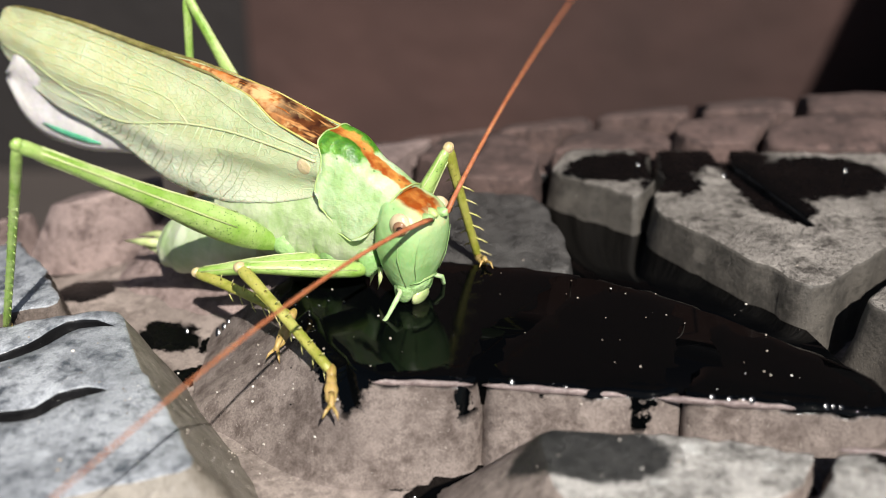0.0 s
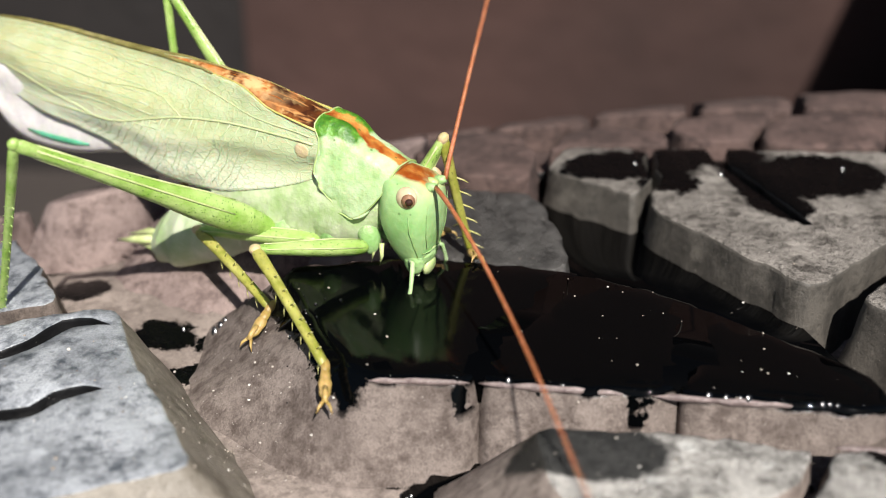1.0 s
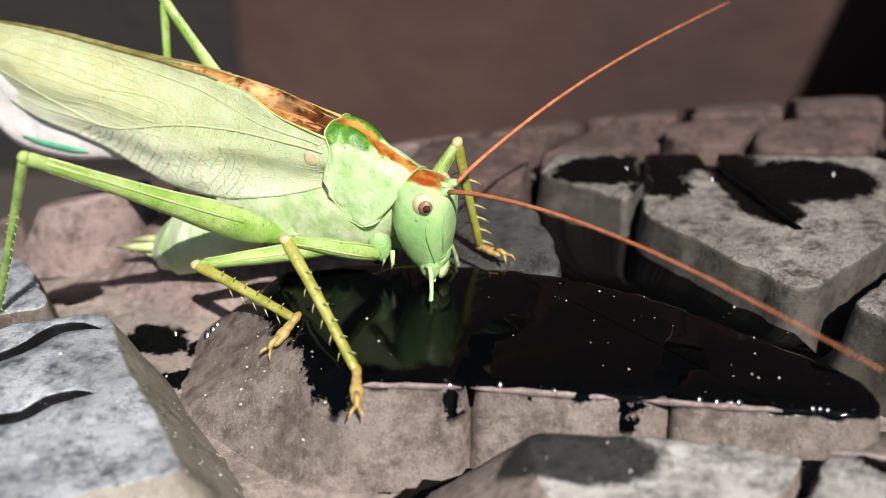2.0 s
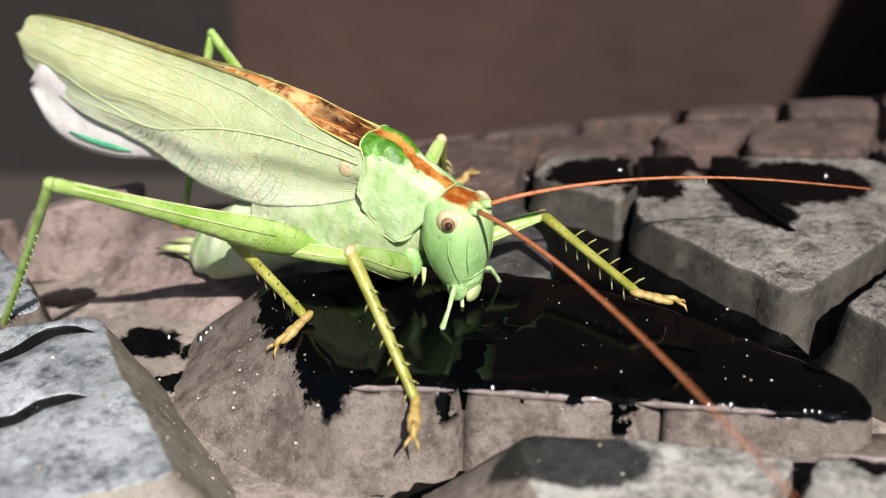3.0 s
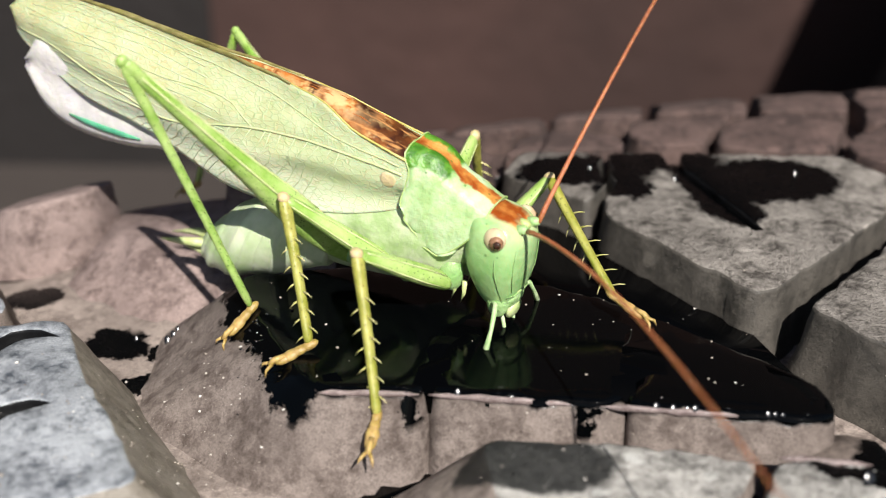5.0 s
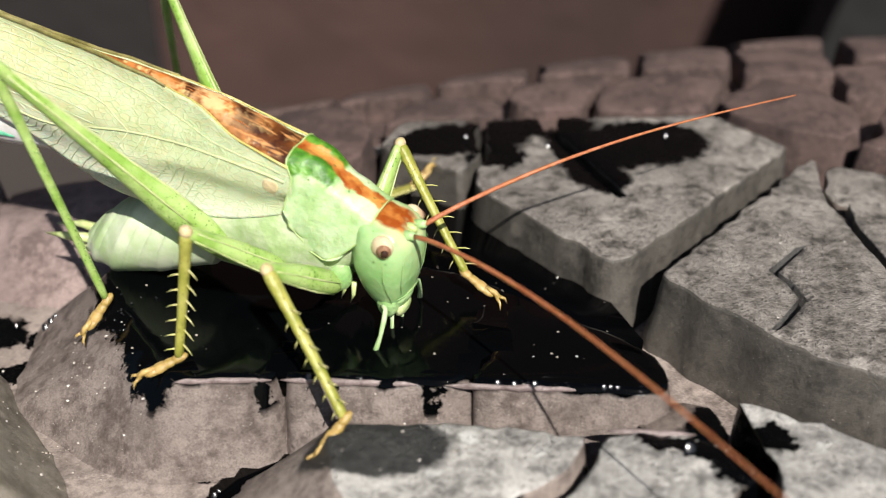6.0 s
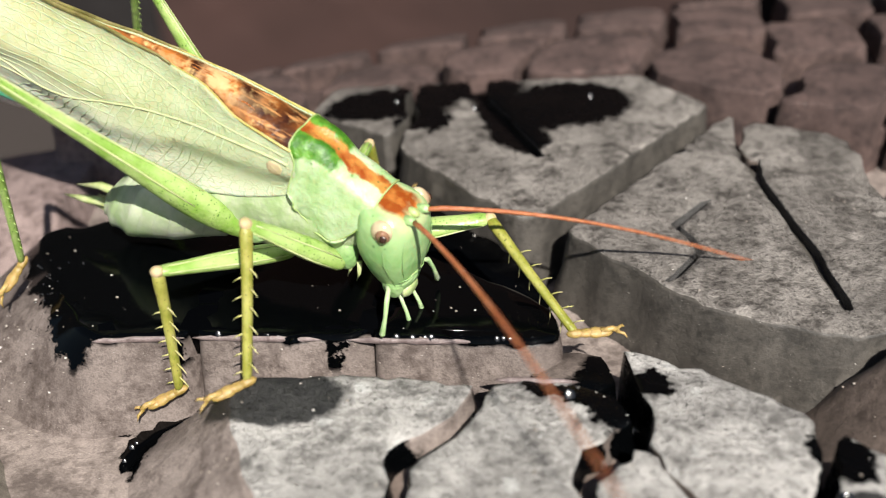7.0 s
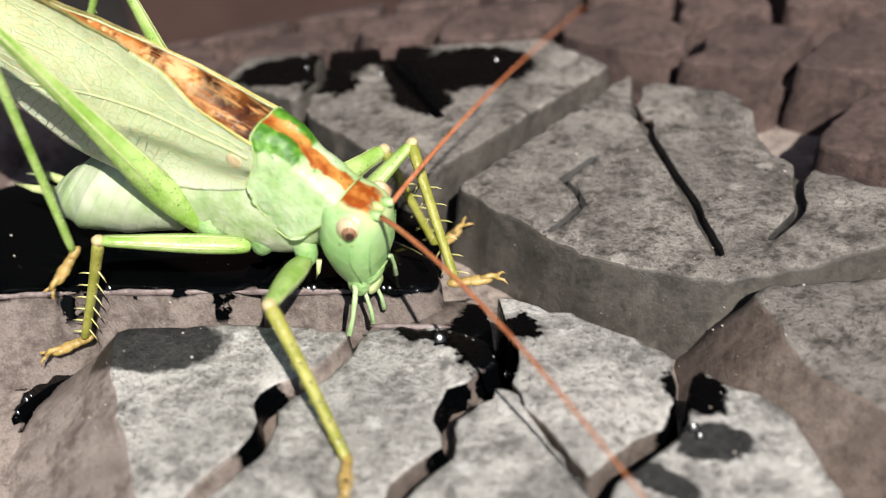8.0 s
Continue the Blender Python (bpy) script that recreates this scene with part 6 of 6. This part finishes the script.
    # where the feet point, in the world: seconds, way
    toes = {
        "RF": [
            (0, 0.10, -1.00, -0.35), (0.5, 0.10, -1.00, -0.35), (1, 0.10, -1.00, -0.35), (1.5, 0.10, -1.00, -0.35), (2.8, -0.01, -1.00, -0.35), (3, -0.02, -1.00, -0.35),
            (3.5, -0.05, -1.00, -0.35), (4, -0.08, -1.00, -0.35), (4.2, -0.09, -1.00, -0.35), (5.3, -0.15, -0.99, -0.35), (5.5, -0.16, -0.99, -0.35), (6, -0.80, -0.60, -0.82),
            (6.5, -0.80, -0.60, -0.60), (7, -0.92, -0.40, -0.20), (7.5, -0.95, -0.30, -0.12), (7.7, -0.65, -0.76, -0.04), (8, 0.00, -1.00, -0.00),
        ],
        "RM": [
            (0, -0.32, -0.95, -0.57), (0.5, -0.39, -0.92, -0.58), (0.6, -0.40, -0.92, -0.48), (1, -0.46, -0.89, -0.55), (1.5, -0.53, -0.85, -0.48), (2.8, -0.71, -0.71, -0.45),
            (3, -0.73, -0.68, -0.51), (3.5, -0.78, -0.62, -0.89), (4, -0.83, -0.56, -0.80), (4.2, -0.85, -0.53, -0.80), (5.3, -0.95, -0.30, -0.24), (5.5, -0.95, -0.30, -0.40),
            (6, -0.95, -0.30, -0.35), (6.5, -0.95, -0.30, -0.32), (7, -0.95, -0.30, -0.35), (7.5, -0.95, -0.30, -0.35), (8, -0.95, -0.25, -0.25),
        ],
        "RH": [
            (0, -0.80, -0.60, -0.90), (0.5, -0.80, -0.60, -0.73), (1, -0.79, -0.61, 0.70), (1.5, -0.79, -0.61, 0.70), (2.8, -0.79, -0.62, 0.38), (3, -0.78, -0.62, -0.27),
            (3.2, -0.78, -0.62, -0.88), (3.5, -0.92, 0.25, 0.28), (3.8, -0.78, -0.63, -0.90), (4, -0.78, -0.63, -0.90), (4.2, -0.78, -0.63, -0.90), (5.3, -0.77, -0.64, -0.69),
            (5.5, -0.77, -0.64, -0.75), (6, -0.77, -0.64, -0.90), (6.5, -0.76, -0.64, -0.90), (7, -0.76, -0.65, -0.90), (7.5, -0.76, -0.65, -0.90), (7.8, -0.76, -0.65, -0.90),
            (8, -0.76, -0.65, -0.90),
        ],
        "LF": [
            (0, 0.20, -0.98, 0.33), (0.5, 0.20, -0.98, 0.29), (1, 0.20, -0.98, 0.29), (1.5, 0.20, -0.98, 0.30), (2.5, 0.94, -0.33, -0.12), (2.8, 1.00, 0.00, -0.30),
            (3, 1.00, -0.03, -0.25), (3.5, 0.99, -0.10, -0.20), (4, 0.98, -0.17, -0.15), (4.2, 0.98, -0.20, -0.15), (5.3, 0.71, -0.71, -0.40), (5.5, 0.75, -0.66, -0.40),
            (6, 0.85, -0.53, -0.50), (6.5, 1.00, 0.00, 0.20), (7, 0.99, 0.10, -0.05), (7.5, 0.99, 0.15, 0.0), (8, 1.00, 0.10, 0.0),
        ],
        "LM": [
            (0, 0.71, 0.71, -0.39), (0.5, 0.73, 0.68, -0.64), (1, 0.75, 0.66, -0.28), (1.5, 0.77, 0.64, -0.75), (3, 0.82, 0.57, 0.39), (3.5, 0.84, 0.55, -0.05),
            (4, 0.85, 0.52, -0.05), (5.3, 0.89, 0.47, -0.90), (5.5, 0.89, 0.46, 0.70), (6, 0.90, 0.43, 0.70), (6.5, 0.91, 0.41, -0.90), (7, 0.92, 0.39, 0.70),
            (7.5, 0.93, 0.37, -0.60), (8, 0.94, 0.35, 0.70),
        ],
        "LH": [
            (0, -0.65, 0.76, -0.90), (0.5, -0.65, 0.76, -0.90), (1, -0.65, 0.76, -0.90), (1.5, -0.65, 0.76, -0.90), (2.8, -0.65, 0.76, -0.90), (3, -0.65, 0.76, -0.90),
            (3.5, -0.98, 0.10, -0.05), (4, -0.98, 0.10, -0.05), (4.2, -0.98, 0.10, -0.05), (5.3, -0.65, 0.76, -0.90), (5.5, -0.65, 0.76, -0.90), (6, -0.65, 0.76, -0.90),
            (6.5, -0.65, 0.76, -0.90), (7, -0.65, 0.76, -0.90), (7.5, -0.65, 0.76, -0.90), (8, -0.65, 0.76, -0.90),
        ],
    }
    stops = [i / 10 for i in range(81)]
    for name, (femur, tibia, foot) in LEG_PARTS.items():
        kind, side = name[1], -1 if name[0] == "R" else 1
        hip = Vector(HIPS[kind])
        hip.y *= side
        lf, lt = LEGS[kind]
        if name == "LH":
            lt = LEFT_HIND_SHANK
        rows = ([], [], [])
        for t in stops:
            v = between(steps[name], t)
            knee, ankle = Vector(v[:3]), Vector(v[3:])
            if kind == "H":
                knee = hip + (knee - hip).normalized() * lf
                ankle = knee + (ankle - knee).normalized() * lt
            else:               # the foot stays where it stands, the knee bends
                way = ankle - hip
                reach = min(way.length, 0.995 * (lf + lt))
                way.normalize()
                ankle = hip + way * reach
                bend = knee - hip
                bend -= way * bend.dot(way)
                along = (lf * lf - lt * lt + reach * reach) / (2 * reach)
                knee = hip + way * along + bend.normalized() * math.sqrt(max(1e-4, lf * lf - along * along))
            a, b = knee - hip, ankle - knee
            rx, ry, rz = between(body, t)[3:]
            turn = pose(0, 0, 0, rx, ry, rz).to_3x3().inverted()
            c = turn @ Vector(between(toes[name], t))
            across = (0, side, 0.35) if kind != "H" else (0, side * 0.6, 1)
            rows[0].append((t, aimed(hip, a, across if kind != "H" else (0, 0, 1))))
            rows[1].append((t, aimed(knee, b, (0, -side, 0.2))))
            rows[2].append((t, aimed(ankle, c, (0, 0, 1))))
        for ob, r in zip((femur, tibia, foot), rows):
            walk(ob, r)
    # seconds, way in the cricket's space
    whips = {
        "L": [
            (0, -0.20, 0.93, 0.31), (0.2, 0.13, 0.98, 0.14), (0.4, 0.61, 0.79, 0.04), (0.6, 0.51, 0.84, 0.19), (0.8, 0.15, 0.84, 0.52), (1, -0.24, 0.74, 0.62),
            (1.2, -0.63, 0.55, 0.55), (1.4, -0.10, 0.90, 0.42), (1.5, 0.10, 0.88, 0.46), (1.6, 0.04, 0.89, 0.46), (1.7, 0.26, 0.90, 0.35), (2.8, 0.51, 0.84, 0.19),
            (3, 0.65, 0.76, 0.02), (3.2, 0.60, 0.79, 0.13), (3.4, 0.36, 0.85, 0.38), (3.5, 0.19, 0.78, 0.60), (3.6, -0.04, 0.77, 0.63), (3.8, 0.07, 0.78, 0.62),
            (4, 0.17, 0.75, 0.64), (4.2, 0.49, 0.82, 0.28), (4.8, 0.14, 0.81, 0.58), (5.3, -0.25, 0.79, 0.56), (5.5, 0.18, 0.84, 0.52), (5.7, 0.54, 0.81, 0.24),
            (5.9, 0.69, 0.71, 0.10), (6, 0.59, 0.78, 0.20), (6.1, 0.66, 0.75, 0.05), (6.3, 0.78, 0.62, -0.11), (6.5, 0.68, 0.73, -0.05), (6.7, 0.77, 0.64, -0.08),
            (6.9, 0.86, 0.51, -0.06), (7, 0.81, 0.56, -0.19), (7.1, 0.76, 0.59, -0.29), (7.3, 0.40, 0.92, 0.00), (7.5, -0.06, 1.00, 0.05), (7.7, -0.46, 0.89, 0.02),
            (7.9, -0.16, 0.99, -0.02), (8, 0.06, 1.00, 0.01),
        ],
        "R": [
            (0, 0.00, -0.99, -0.11), (0.2, 0.05, -0.98, -0.18), (0.4, 0.16, -0.95, -0.26), (0.6, 0.33, -0.89, -0.33), (0.8, 0.46, -0.82, -0.34), (1, 0.73, -0.64, -0.24),
            (1.2, 0.80, -0.58, -0.14), (1.4, 0.87, -0.49, -0.06), (1.5, 0.91, -0.41, -0.07), (1.6, 0.92, -0.39, -0.04), (1.7, 0.93, -0.37, -0.02), (2.8, 0.84, -0.25, 0.49),
            (2.9, 0.86, -0.28, 0.42), (3, 0.90, -0.42, -0.08), (3.1, 0.78, -0.62, 0.02), (3.2, 0.62, -0.78, 0.07), (3.4, 0.54, -0.84, 0.01), (3.5, 0.53, -0.85, 0.02), (3.6, 0.53, -0.85, 0.01), (3.8, 0.52, -0.86, -0.00),
            (4, 0.48, -0.87, -0.01), (4.2, 0.51, -0.86, 0.03), (4.8, 0.57, -0.80, 0.20), (5.3, 0.77, -0.60, 0.22), (5.5, 0.79, -0.54, 0.28), (5.7, 0.77, -0.59, 0.23),
            (5.9, 0.79, -0.58, 0.21), (6, 0.80, -0.54, 0.26), (6.1, 0.80, -0.55, 0.24), (6.3, 0.82, -0.53, 0.24), (6.5, 0.96, -0.27, 0.11), (6.7, 0.88, -0.38, 0.29),
            (6.9, 0.81, -0.56, 0.19), (7, 0.77, -0.62, 0.14), (7.1, 0.46, -0.89, -0.03), (7.3, 0.53, -0.85, -0.01), (7.5, 0.63, -0.77, 0.07), (7.7, 0.73, -0.68, 0.11),
            (7.9, 0.79, -0.58, 0.22), (8, 0.81, -0.55, 0.18),
        ],
    }
    for name, ob in HORNS.items():
        side = -1 if name == "R" else 1
        rows = []
        for t in stops:
            a, b = between(nod, t)
            base = NECK + pose(0, 0, 0, 0, a, b).to_3x3() @ (HEAD_SIZE * Vector((0.44, side * 0.11, -0.145)) - NECK)
            rows.append((t, aimed(base, between(whips[name], t))))
        walk(ob, rows)


motions()
